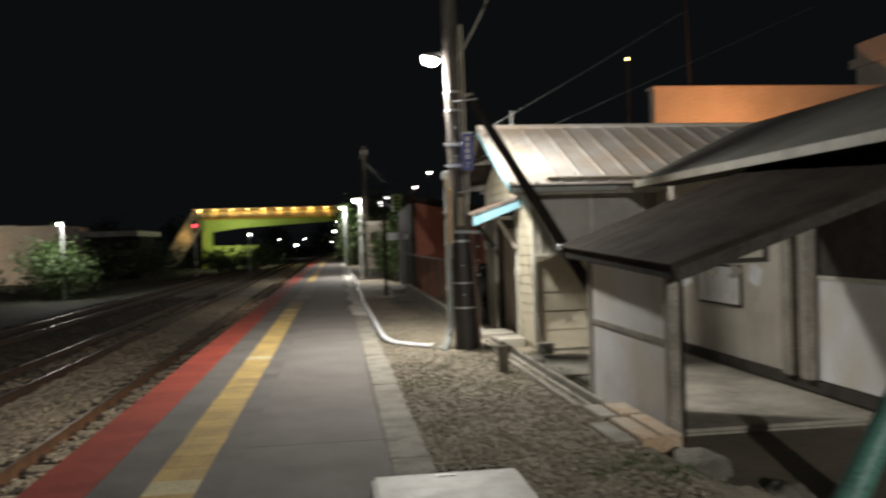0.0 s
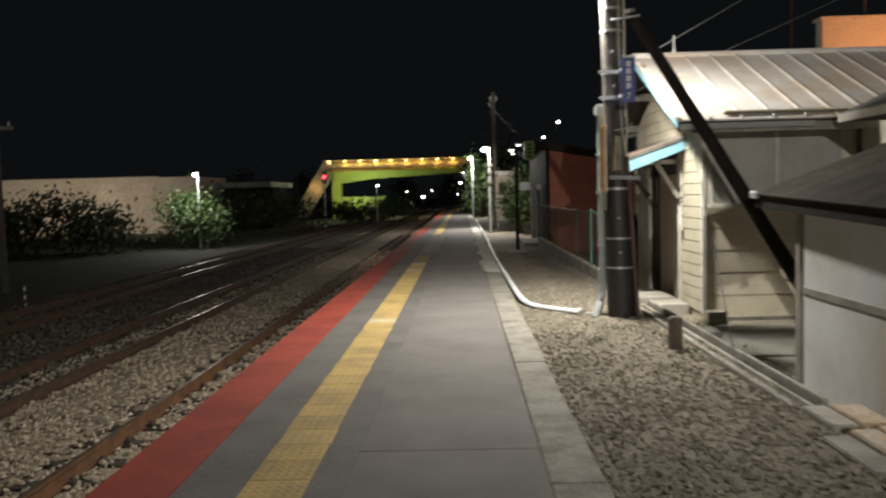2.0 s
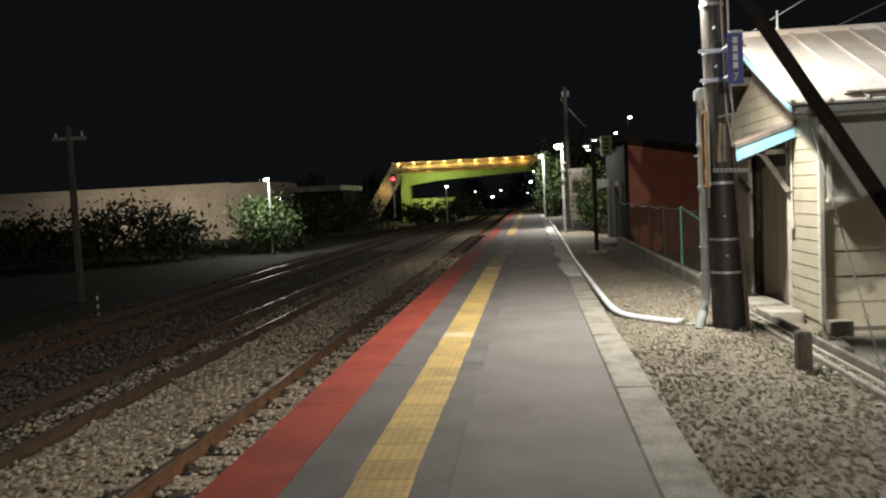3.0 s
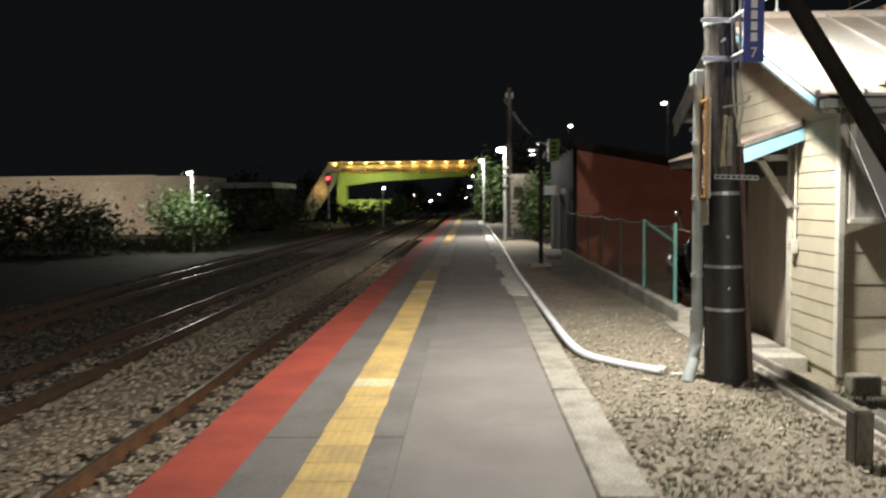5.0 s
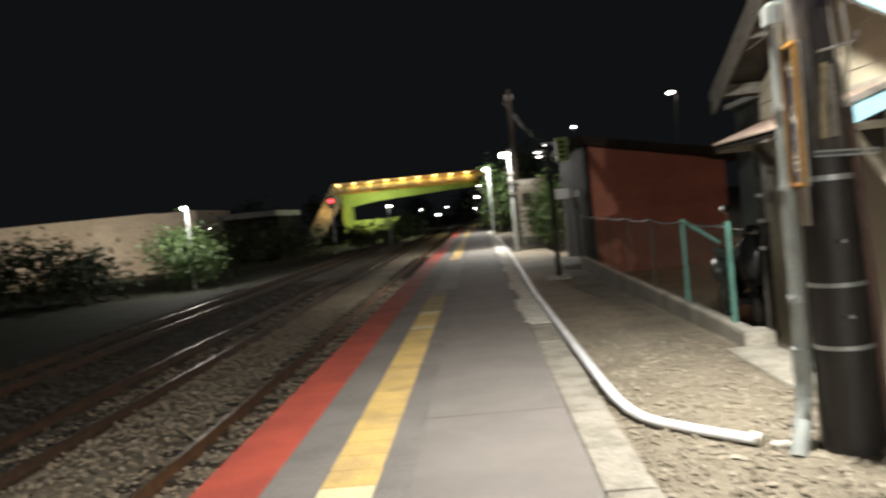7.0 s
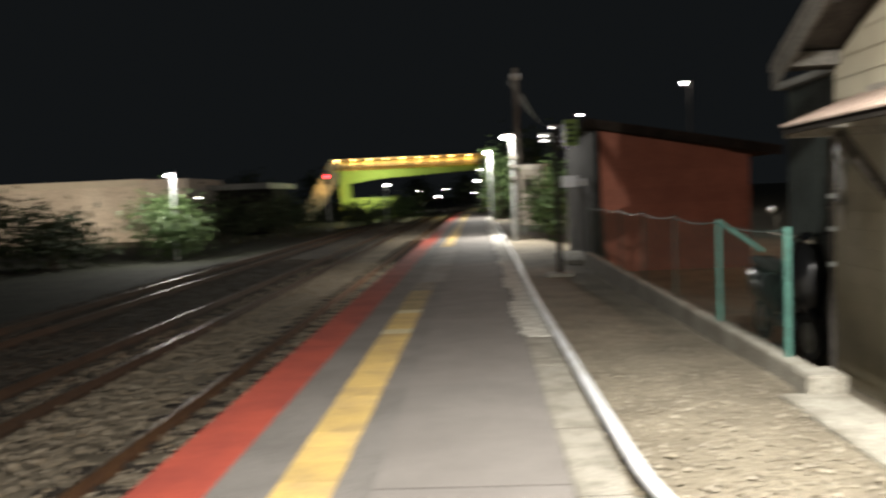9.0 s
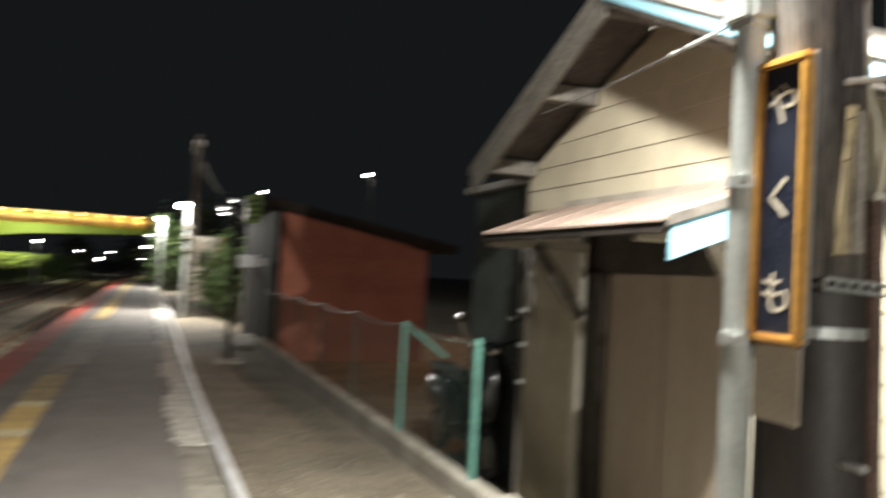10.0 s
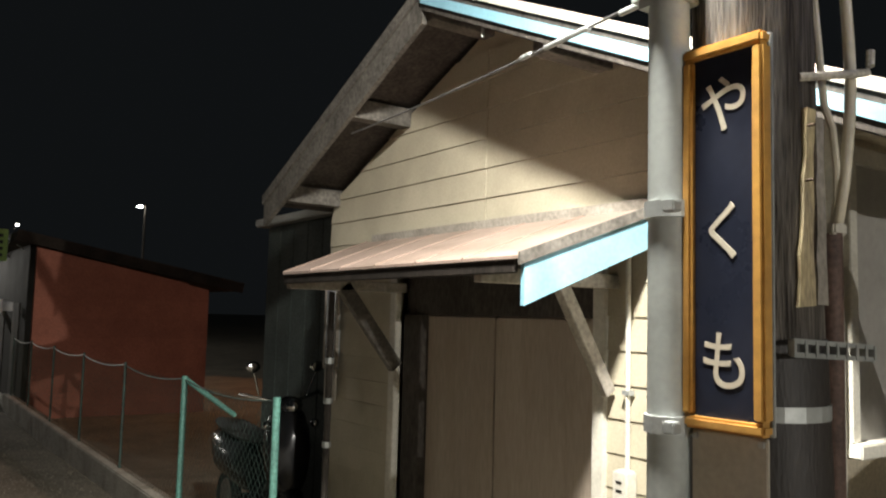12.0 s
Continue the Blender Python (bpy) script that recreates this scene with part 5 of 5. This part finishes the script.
def scooter():
    x, g = 2.62, -0.22
    t = thing("motor_scooter", (x, 16.3, g), "dark glossy motor scooter parked behind the fence", "scooter")
    for y in (15.72, 16.95):
        w = part("wheel", piped([(x - 0.03, y, g + 0.22), (x + 0.03, y, g + 0.22)], 0.14, sides=20), GALV, t)
        part("tyre", torus((x, y, g + 0.22), 0.18, 0.045), RUBBER, w, smooth=True)
    part("front_fairing", shell([(15.6, g + 0.72, 0.03, 0.2), (15.64, g + 0.75, 0.13, 0.3), (15.75, g + 0.78, 0.19, 0.36), (15.86, g + 0.8, 0.17, 0.34), (15.92, g + 0.8, 0.1, 0.28)]), SCOOTER, t, smooth=True)
    part("front_mudguard", shell([(15.5, g + 0.4, 0.03, 0.03), (15.6, g + 0.46, 0.07, 0.05), (15.78, g + 0.47, 0.07, 0.05), (15.95, g + 0.42, 0.04, 0.03)]), SCOOTER, t, smooth=True)
    part("floorboard", boxed(x - 0.16, x + 0.16, 15.9, 16.45, g + 0.26, g + 0.34, bevel=0.02), SCOOTER, t)
    part("rear_body", shell([(16.35, g + 0.5, 0.1, 0.16), (16.5, g + 0.56, 0.17, 0.22), (16.95, g + 0.6, 0.17, 0.2), (17.25, g + 0.66, 0.08, 0.1)]), SCOOTER, t, smooth=True)
    part("seat", shell([(16.35, g + 0.78, 0.08, 0.03), (16.5, g + 0.8, 0.14, 0.06), (16.9, g + 0.83, 0.14, 0.06), (17.2, g + 0.84, 0.07, 0.03)]), RUBBER, t, smooth=True)
    bars = part("handlebar", piped([(x - 0.34, 15.95, g + 1.2), (x - 0.16, 15.86, g + 1.16), (x, 15.84, g + 1.13), (x + 0.16, 15.86, g + 1.16), (x + 0.34, 15.95, g + 1.2)], 0.014, sides=8), CHROME, t, smooth=True)
    bm = bmesh.new()
    ball(bm, (x, 15.76, g + 1.12), 0.1, 2, 0.75)
    head = part("headlamp_housing", bm, SCOOTER, t, smooth=True)
    bm = bmesh.new()
    ball(bm, (x, 15.69, g + 1.12), 0.065, 2, 0.9)
    part("headlamp_glass", bm, CHROME, head, "shiny headlamp glass", smooth=True)
    for s in (-1, 1):
        part("mirror_stem", piped([(x + s * 0.2, 15.88, g + 1.17), (x + s * 0.26, 15.86, g + 1.36)], 0.007, sides=6), CHROME, bars)
        bm = bmesh.new()
        ball(bm, (x + s * 0.27, 15.86, g + 1.41), 0.06, 2, 0.75)
        for v in bm.verts:
            v.co.y = 15.86 + (v.co.y - 15.86) * 0.35
        part("mirror", bm, CHROME, bars, smooth=True)
        bm = bmesh.new()
        ball(bm, (x + s * 0.2, 15.72, g + 0.98), 0.035, 2)
        part("turn_light", bm, CHROME, t, smooth=True)


scooter()


def fence_end_post():
    t = thing("end_pole", (2.3, 14.42, -0.1), "slim dark pole with pale wrapping at the fence end", "pole")
    part("pole", piped([(2.3, 14.5, -0.1), (2.3, 14.5, 1.75)], 0.022, sides=8), DARKTRIM, t, smooth=True)
    for z in (0.78, 1.05, 1.3):
        part("tie", piped([(2.3, 14.5, z), (2.3, 14.5, z + 0.035)], 0.03, sides=8), GALV, t)


fence_end_post()


def red_building():
    w = structure("wall_red", boxed(2.5, 5.66, 26.2, 26.4, -0.4, 2.0), REDWALL, "red-brown clad end wall of a low building", "wall")
    z = -0.35
    while z < 2.6:
        t = z + 0.36
        top = lambda x: 2.72 - 0.2 * (x - 2.48)
        x1 = min(5.66, 2.48 + (2.72 - t) / 0.2) if t > 2.0 else 5.66
        if x1 > 2.7:
            bm = bmesh.new()
            xb = 2.5
            prism(bm, [(xb, 26.19, z + 0.006), (5.66 if z < 2.05 else min(5.66, 2.48 + (2.72 - z) / 0.2), 26.19, z + 0.006), (x1, 26.19, t), (xb, 26.19, t)], (0, 0.02, 0))
            part("cladding_panel", bm, REDWALL, w)
        z += 0.36
    bm = bmesh.new()
    prism(bm, [(2.5, 26.21, 1.9), (5.66, 26.21, 1.9), (5.66, 26.21, 2.06), (2.5, 26.21, 2.72)], (0, 0.18, 0))
    part("gable_infill", bm, REDWALL, w)
    s = structure("wall_platform_side", boxed(2.4, 2.5, 26.3, 32, -0.4, 2.75), DARKWALL, "dark clad platform side of the low building", "wall")
    for y in (27.0, 29.0, 31.0):
        part("dark_door", boxed(2.38, 2.402, y, y + 0.8, -0.3, 1.7), DARKTRIM, s)
    part("step", boxed(1.75, 2.4, 26.6, 29.5, -0.4, -0.1, bevel=0.01), CONCRETE, s)
    for y in (27.2, 29.6):
        part("door_sign", boxed(2.0, 2.3, y, y + 0.03, 1.55, 1.72), PANEL, s)
    r = tagged(new("roof"), "dark brown overhanging mono-pitch roof", "roof", kind="structure")
    bm = bmesh.new()
    prism(bm, [(2.15, 25.95, 2.96), (6.25, 25.95, 2.2), (6.25, 25.95, 2.06), (2.15, 25.95, 2.8)], (0, 6.2, 0))
    part("roof_slab", bm, ROOFBROWN, r)
    part("fascia", beam((2.13, 25.93, 2.88), (6.27, 25.93, 2.12), 0.03, 0.2), ROOFBROWN, r)
    g = thing("hanging_sign", (2.0, 27.0, 2.4), "lime green hanging box sign beside white lamps", "sign")
    part("sign_box", boxed(1.82, 2.12, 27.0, 27.1, 2.46, 3.05, bevel=0.01), GREENSIGN, g)
    for k in range(4):
        part("text_bar", boxed(1.9, 2.04, 26.994, 27.0, 2.54 + 0.12 * k, 2.6 + 0.12 * k), DARKTRIM, g)
    part("hanger", beam((2.1, 27.05, 2.9), (2.4, 27.05, 2.7), 0.02, 0.02), GALV, g)
    for x, y, z in ((1.75, 29.0, 3.05), (1.6, 30.4, 2.95), (1.75, 31.8, 2.9)):
        f = thing("flood_lamp", (x, y, z), "small lit white flood lamp on the eaves", "lamp", "eaves lamps")
        part("lamp_housing", boxed(x - 0.06, x + 0.25, y, y + 0.2, z, z + 0.06, bevel=0.01), GALV, f)
        part("lens", boxed(x - 0.03, x + 0.1, y - 0.005, y + 0.1, z - 0.02, z - 0.001), LAMP_FAR, f)
        part("bracket", beam((x + 0.2, y + 0.1, z), (2.45, y + 0.1, 2.6), 0.03, 0.03), GALV, f)


site()
red_building()
wp = thing("wooden_post", (1.38, 24.3, -0.25), "dark wooden post carrying a small pale sign", "post")
part("post", boxed(1.33, 1.43, 24.25, 24.35, -0.25, 2.75, bevel=0.008), STRUTWOOD, wp)
part("small_sign", boxed(1.45, 1.78, 24.2, 24.22, 1.52, 1.74, bevel=0.004), PANEL, wp)
part("foot_block", boxed(1.1, 1.6, 24.0, 24.5, -0.3, -0.12, bevel=0.02), CONCRETE, wp)

# ---- far platform lamps and poles ----


def street_lamp(x, y, top, label, head=0.09, arm=-0.15, group="platform lamps", base=-0.3, steel=GALV, lit=LAMP_ON):
    t = thing("street_lamp", (x, y, base), label, "street lamp", group)
    part("post", piped([(x, y, base), (x, y, top + 0.15)], 0.075, 0.05, 12), steel, t, smooth=True)
    part("arm", piped([(x, y, top + 0.1), (x + arm, y - 0.1, top + 0.1)], 0.025, sides=8), steel, t)
    bm = bmesh.new()
    head *= 0.68
    ball(bm, (x + arm, y - 0.12, top), head, 2, 0.6)
    part("lamp_glass", bm, lit, t, "glowing lamp")
    part("lamp_hood", piped([(x + arm, y - 0.12, top + 0.05), (x + arm, y - 0.12, top + 0.12)], head * 0.9, 0.03, 12), steel, t)
    return t


LEFT, BACK = "lamps across the tracks", "street lamps behind"
a = street_lamp(1.03, 36, 3.32, "lit platform lamp on a grey steel post", 0.25)
for z in (1.9, 2.3, 2.6):
    part("post_box", boxed(0.95, 1.15, 35.88, 35.95, z, z + 0.08), DIMTIMBER, a)
street_lamp(0.6, 58, 3.95, "lit platform lamp on a grey steel post", 0.2)
street_lamp(0.2, 76, 3.5, "lit platform lamp on a grey steel post", 0.2)
street_lamp(-0.15, 98, 2.9, "far lit lamp beyond the platform end", 0.2)
street_lamp(-15.7, 49.3, 3.05, "lit street lamp across the tracks beside a bush", 0.19, -0.1, LEFT, -1.3)
street_lamp(-21.7, 70, 2.05, "small lit lamp on the far building", 0.13, 0.1, LEFT, -1.3, DARKTRIM)
street_lamp(1.3, -13.2, 4.55, "lit platform lamp near the platform's start")
street_lamp(-8.9, 85, 2.65, "lit lamp under the footbridge", 0.2, 0.1, LEFT, -1.3)
street_lamp(-7.4, 150, 1.3, "far lit lamp beyond the footbridge", 0.3, 0.1, LEFT, -1.3, DARKTRIM)
street_lamp(-10.4, 150, 2.4, "far lit lamp beyond the footbridge", 0.14, 0.1, LEFT, -1.3, DARKTRIM)
street_lamp(-1.0, 150, 1.7, "far lit lamp beyond the footbridge", 0.14, 0.1, LEFT, -1.3, DARKTRIM)
street_lamp(-6.6, 170, 2.6, "far lit lamp beyond the footbridge", 0.2, 0.1, LEFT, -1.3, DARKTRIM)
street_lamp(11.6, 54, 7.04, "tall lit street lamp behind the low building", 0.2, -0.3, BACK, -0.3, DARKTRIM)
street_lamp(14.0, 123, 11.8, "tall lit street lamp behind the low building", 0.3, 0.3, BACK, -0.3, DARKTRIM)
street_lamp(8.7, 92, 7.55, "tall lit street lamp behind the low building", 0.2, 0.3, BACK, -0.3, DARKTRIM)
street_lamp(14.9, 26.0, 5.1, "sodium street lamp lighting the rendered block", 0.14, -0.1, BACK, -0.3, DARKTRIM, LAMP_SODIUM)


def utility_pole(x, y, top, base, label, arms=()):
    t = thing("utility_pole", (x, y, base), label, "utility pole")
    part("pole", piped([(x, y, base), (x, y, top)], 0.13, 0.09, 12), POLEWOOD, t, smooth=True)
    for z, w in arms:
        part("crossarm", boxed(x - w, x + w, y - 0.05, y + 0.05, z, z + 0.1), GREYTIMBER, t)
        for s in (-0.8, 0.8):
            part("insulator", piped([(x + s * w, y, z + 0.1), (x + s * w, y, z + 0.25)], 0.03, sides=8), PANEL, t)
    return t


utility_pole(1.42, 40, 6.2, -0.3, "dark wooden utility pole beside the platform", ((5.75, 0.16),))
utility_pole(-14.75, 27, 4.3, -1.3, "weathered utility pole beyond the tracks", ((3.85, 0.55),))
st = thing("marker_post", (-11.3, 21.9, -1.3), "short white striped marker post by the track", "marker post")
for k in range(7):
    part("band", piped([(-11.3, 21.9, -1.25 + 0.11 * k), (-11.3, 21.9, -1.15 + 0.11 * k)], 0.03, sides=8), TRIM if k % 2 else DARKTRIM, st)
cable("overhead_cable", sag((1.2, 40, 5.7), (6.0, 90, 9), 0.5), 0.015, CABLE, "overhead cable running on from the utility pole")
cable("overhead_cable", sag((1.6, 40, 5.2), (7.0, 90, 8), 0.5), 0.015, CABLE, "overhead cable running on from the utility pole")

# station board and shrubs past the red building
sb = thing("platform_board", (1.95, 39.5, -0.3), "white platform board with dark pictures on posts", "sign board")
part("board", boxed(1.42, 2.5, 39.5, 39.58, 0.2, 2.3, bevel=0.02), BEIGE, sb)
part("board_head", boxed(1.4, 2.52, 39.48, 39.6, 2.3, 2.5, bevel=0.02), TRIM, sb)
part("picture", boxed(1.55, 1.95, 39.49, 39.5, 1.4, 1.95), DARKTRIM, sb)
for x in (1.5, 2.42):
    part("post", boxed(x - 0.04, x + 0.04, 39.6, 39.68, -0.3, 2.3), GALV, sb)
shrub("bush", (2.4, 37.6, -0.3), 1.7, 2.6, 2600, 0.09, "leafy green bush beside the dark low building")
shrub("tree", (1.3, 60.5, -0.3), 2.0, 4.2, 1600, 0.14, "slim leafy tree lit by the platform lamp", "tree", 0.1)
shrub("tree", (1.1, 79, -0.3), 2.0, 4.0, 1300, 0.16, "slim leafy tree lit by the platform lamp", "tree", 0.1)
shrub("bush", (-16.2, 50.6, -1.3), 4.2, 3.2, 3600, 0.15, "leafy bush brightly lit by the street lamp")
# these bushes get the darkened leaves, so they read as unlit
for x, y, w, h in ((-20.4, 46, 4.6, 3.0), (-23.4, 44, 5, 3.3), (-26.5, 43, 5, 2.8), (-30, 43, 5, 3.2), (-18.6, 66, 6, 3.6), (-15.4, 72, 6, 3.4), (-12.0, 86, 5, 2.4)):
    shrub("bush", (x, y, -1.3), w, h, 1500, 0.2, "dark leafy bush along the far side of the tracks", leaf=LEAF_UNLIT)
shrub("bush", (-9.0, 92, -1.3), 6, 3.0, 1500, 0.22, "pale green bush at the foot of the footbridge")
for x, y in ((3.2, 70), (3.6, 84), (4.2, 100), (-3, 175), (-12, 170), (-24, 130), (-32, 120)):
    shrub("tree", (x, y, -0.4), 6, 6, 700, 0.4, "dark distant tree against the night sky", "tree", 0.15, LEAF_UNLIT)

# ---- building across the tracks ----


def far_shed():
    w = structure("wall_depot", boxed(-62, -27.4, 74, 74.3, -1.3, 3.3), WHITEWALL, "long white clad depot wall across the tracks", "wall")
    for i in range(19):
        x = -62 + i * 1.8
        part("cladding_panel", boxed(x + 0.02, x + 1.78, 73.95, 74.0, -1.2, 3.2), WHITEWALL, w)
    part("depot_roof", boxed(-62.5, -27.0, 73.2, 90, 3.3, 3.75, bevel=0.05), ROOFGREY, w)
    part("roof_edge", boxed(-62.5, -27.0, 73.12, 73.2, 3.25, 3.8), TRIM, w)
    b = structure("wall_annexe", boxed(-27.3, -23.6, 73.0, 82, -1.3, 3.7), WHITEWALL, "dim plain annexe beside the depot", "wall")
    part("annexe_roof", boxed(-27.4, -18.2, 78, 88, 2.7, 3.2), ROOFGREY, b)
    part("annexe_wall", boxed(-23.5, -18.5, 80, 86, -1.3, 2.7), DARKWALL, b)
    part("window", boxed(-24.6, -24.0, 72.95, 73.0, 1.2, 2.2), DARKWALL, b)


far_shed()
# made-up fittings for the two added depot lamps, hidden behind the bushes
for x in (-30.5, -38.0):
    f = thing("added_floodlight", (x, 67.1, -1.3), "unseen low floodlight on a post, added to brighten the depot wall", "floodlight", "depot floodlights")
    part("post", piped([(x, 67.1, -1.3), (x, 67.1, 0.0)], 0.04, sides=8), GALV, f)
    part("housing", boxed(x - 0.2, x + 0.2, 66.85, 66.95, -0.05, 0.3, bevel=0.02), GALV, f)
    part("lens", boxed(x - 0.17, x + 0.17, 66.952, 66.96, 0.0, 0.26), LAMP_SODIUM, f)

# ---- footbridge ----


def footbridge():
    t = thing("footbridge", (-9.5, 110, -1.3), "yellow-green steel footbridge lit by warm lamps", "footbridge")
    bm = bmesh.new()
    prism(bm, [(-17.4, 110, 5.0), (1.5, 110, 5.2), (1.5, 110, 4.6), (-12.5, 110, 3.9), (-16.3, 110, 3.4), (-17.4, 110, 3.3)], (0, 2.4, 0))
    part("girder", bm, BRIDGEPAINT, t, "yellow-green girder")
    for i in range(20):
        x = -17.4 + i * 0.95
        part("parapet_panel", boxed(x + 0.02, x + 0.92, 109.9, 109.98, 5.02 + 0.0105 * i, 5.9), BRIDGECREAM, t)
        part("parapet_post", boxed(x - 0.03, x + 0.02, 109.86, 109.98, 5.0, 6.35), BRIDGEPAINT, t)
    # ledge added to keep the warm bulbs' light off the girder
    part("light_shield", boxed(-18.0, 1.6, 109.2, 110.0, 4.92, 5.0, bevel=0.01), BRIDGEPAINT, t)
    for z in (5.35, 5.62):
        part("parapet_rail", boxed(-17.6, 1.6, 109.84, 109.9, z, z + 0.05), DARKTRIM, t)
    part("handrail", boxed(-17.6, 1.6, 109.86, 109.96, 5.95, 6.02), BRIDGEPAINT, t)
    part("canopy", boxed(-18.6, 1.6, 109.7, 112.6, 6.35, 6.5, bevel=0.02), BRIDGECREAM, t)
    part("inner_screen", boxed(-17.6, 1.5, 111.8, 111.9, 5.0, 6.3), BRIDGECREAM, t)
    for x in (-17.0, 0.9):
        part("pier", boxed(x - 0.6, x + 0.6, 110.2, 112.2, -1.3, 5.0, bevel=0.05), BRIDGEPAINT, t)
    bm = bmesh.new()
    prism(bm, [(-17.5, 109.6, 6.2), (-18.6, 109.6, 6.2), (-22.4, 109.6, 0.2), (-22.4, 109.6, -1.0), (-20.8, 109.6, -1.0), (-17.5, 109.6, 4.0)], (0, 0.15, 0))
    part("stair_side", bm, OLD_CONCRETE, t)
    for i in range(14):
        part("stair_tread", boxed(-21.9 + i * 0.29, -21.55 + i * 0.29, 109.76, 112.0, -1.0 + i * 0.42, -0.92 + i * 0.42), OLD_CONCRETE, t)
    part("machine_room", boxed(-16.3, -10.4, 110.4, 112.4, -1.3, 1.6, bevel=0.03), BRIDGEPAINT, t)
    for i in range(9):
        x = -17.7 + i * 2.05
        f = part("lamp_fitting", boxed(x - 0.1, x + 0.1, 109.6, 109.8, 6.38, 6.48), GALV, t)
        bm = bmesh.new()
        ball(bm, (x, 109.62, 6.3), 0.11, 1, 0.8)
        part("warm_bulb", bm, LAMP_SODIUM, f, "glowing warm bulb")
        point_lamp("bridge_light", (x, 109.55, 6.15), 45, (1.0, 0.52, 0.16), 0.1)
    # two lamps without fittings, added to brighten the stair side and the girder
    point_lamp("bridge_light", (-19.6, 108.6, 3.0), 80, (1.0, 0.56, 0.16), 0.1)
    point_lamp("bridge_light", (-12.5, 105.0, 1.8), 900, (0.9, 1.0, 0.65), 0.1)


footbridge()


def signal():
    t = thing("rail_signal", (-12.83, 76.5, -1.3), "railway signal post showing a red light", "railway signal")
    part("post", piped([(-12.83, 76.5, -1.3), (-12.83, 76.5, 4.0)], 0.07, sides=10), GALV, t)
    part("backplate", boxed(-13.05, -12.6, 76.4, 76.45, 2.8, 3.95, bevel=0.02), BLACK, t)
    bm = bmesh.new()
    ball(bm, (-12.83, 76.36, 3.44), 0.14, 2)
    part("red_lens", bm, RED_ON, t, "glowing red lens")
    u = thing("rail_signal", (-23.1, 92, -1.3), "distant signal post showing a red light", "railway signal")
    part("post", piped([(-23.1, 92, -1.3), (-23.1, 92, 2.8)], 0.06, sides=8), GALV, u)
    bm = bmesh.new()
    ball(bm, (-23.1, 91.9, 2.76), 0.12, 2)
    part("red_lens", bm, RED_ON, u, "glowing red lens")


signal()

# ---- sodium-lit building behind the roofs ----


def rear_building():
    w = structure("wall_rear", boxed(12.25, 27, 30, 30.5, -0.3, 7.05), ORANGEWALL, "rendered block lit orange by a sodium lamp", "wall")
    part("parapet", boxed(12.15, 27.1, 29.9, 30.6, 7.05, 7.15, bevel=0.02), ORANGEWALL, w)
    part("stair_tower", boxed(23.3, 26.2, 29.6, 33.8, 7.05, 9.7, bevel=0.03), ORANGEWALL, w)
    part("tower_cap", boxed(23.1, 26.4, 29.4, 34.0, 8.6, 9.0, bevel=0.02), ORANGEWALL, w)
    m = thing("roof_mast", (11.2, 30, -0.3), "slim mast with a small orange light", "mast")
    part("mast", piped([(11.2, 30, -0.3), (11.2, 30, 8.15)], 0.035, 0.02, 8), DARKTRIM, m)
    bm = bmesh.new()
    ball(bm, (11.2, 30, 8.2), 0.06, 1)
    part("warning_light", bm, LAMP_SODIUM, m)
    m = thing("roof_mast", (13.8, 30.25, 7.15), "bare steel mast on the rendered block", "mast")
    part("mast", piped([(13.8, 30.25, 7.13), (13.7, 30.25, 11.0)], 0.035, 0.02, 8), DARKTRIM, m)


rear_building()
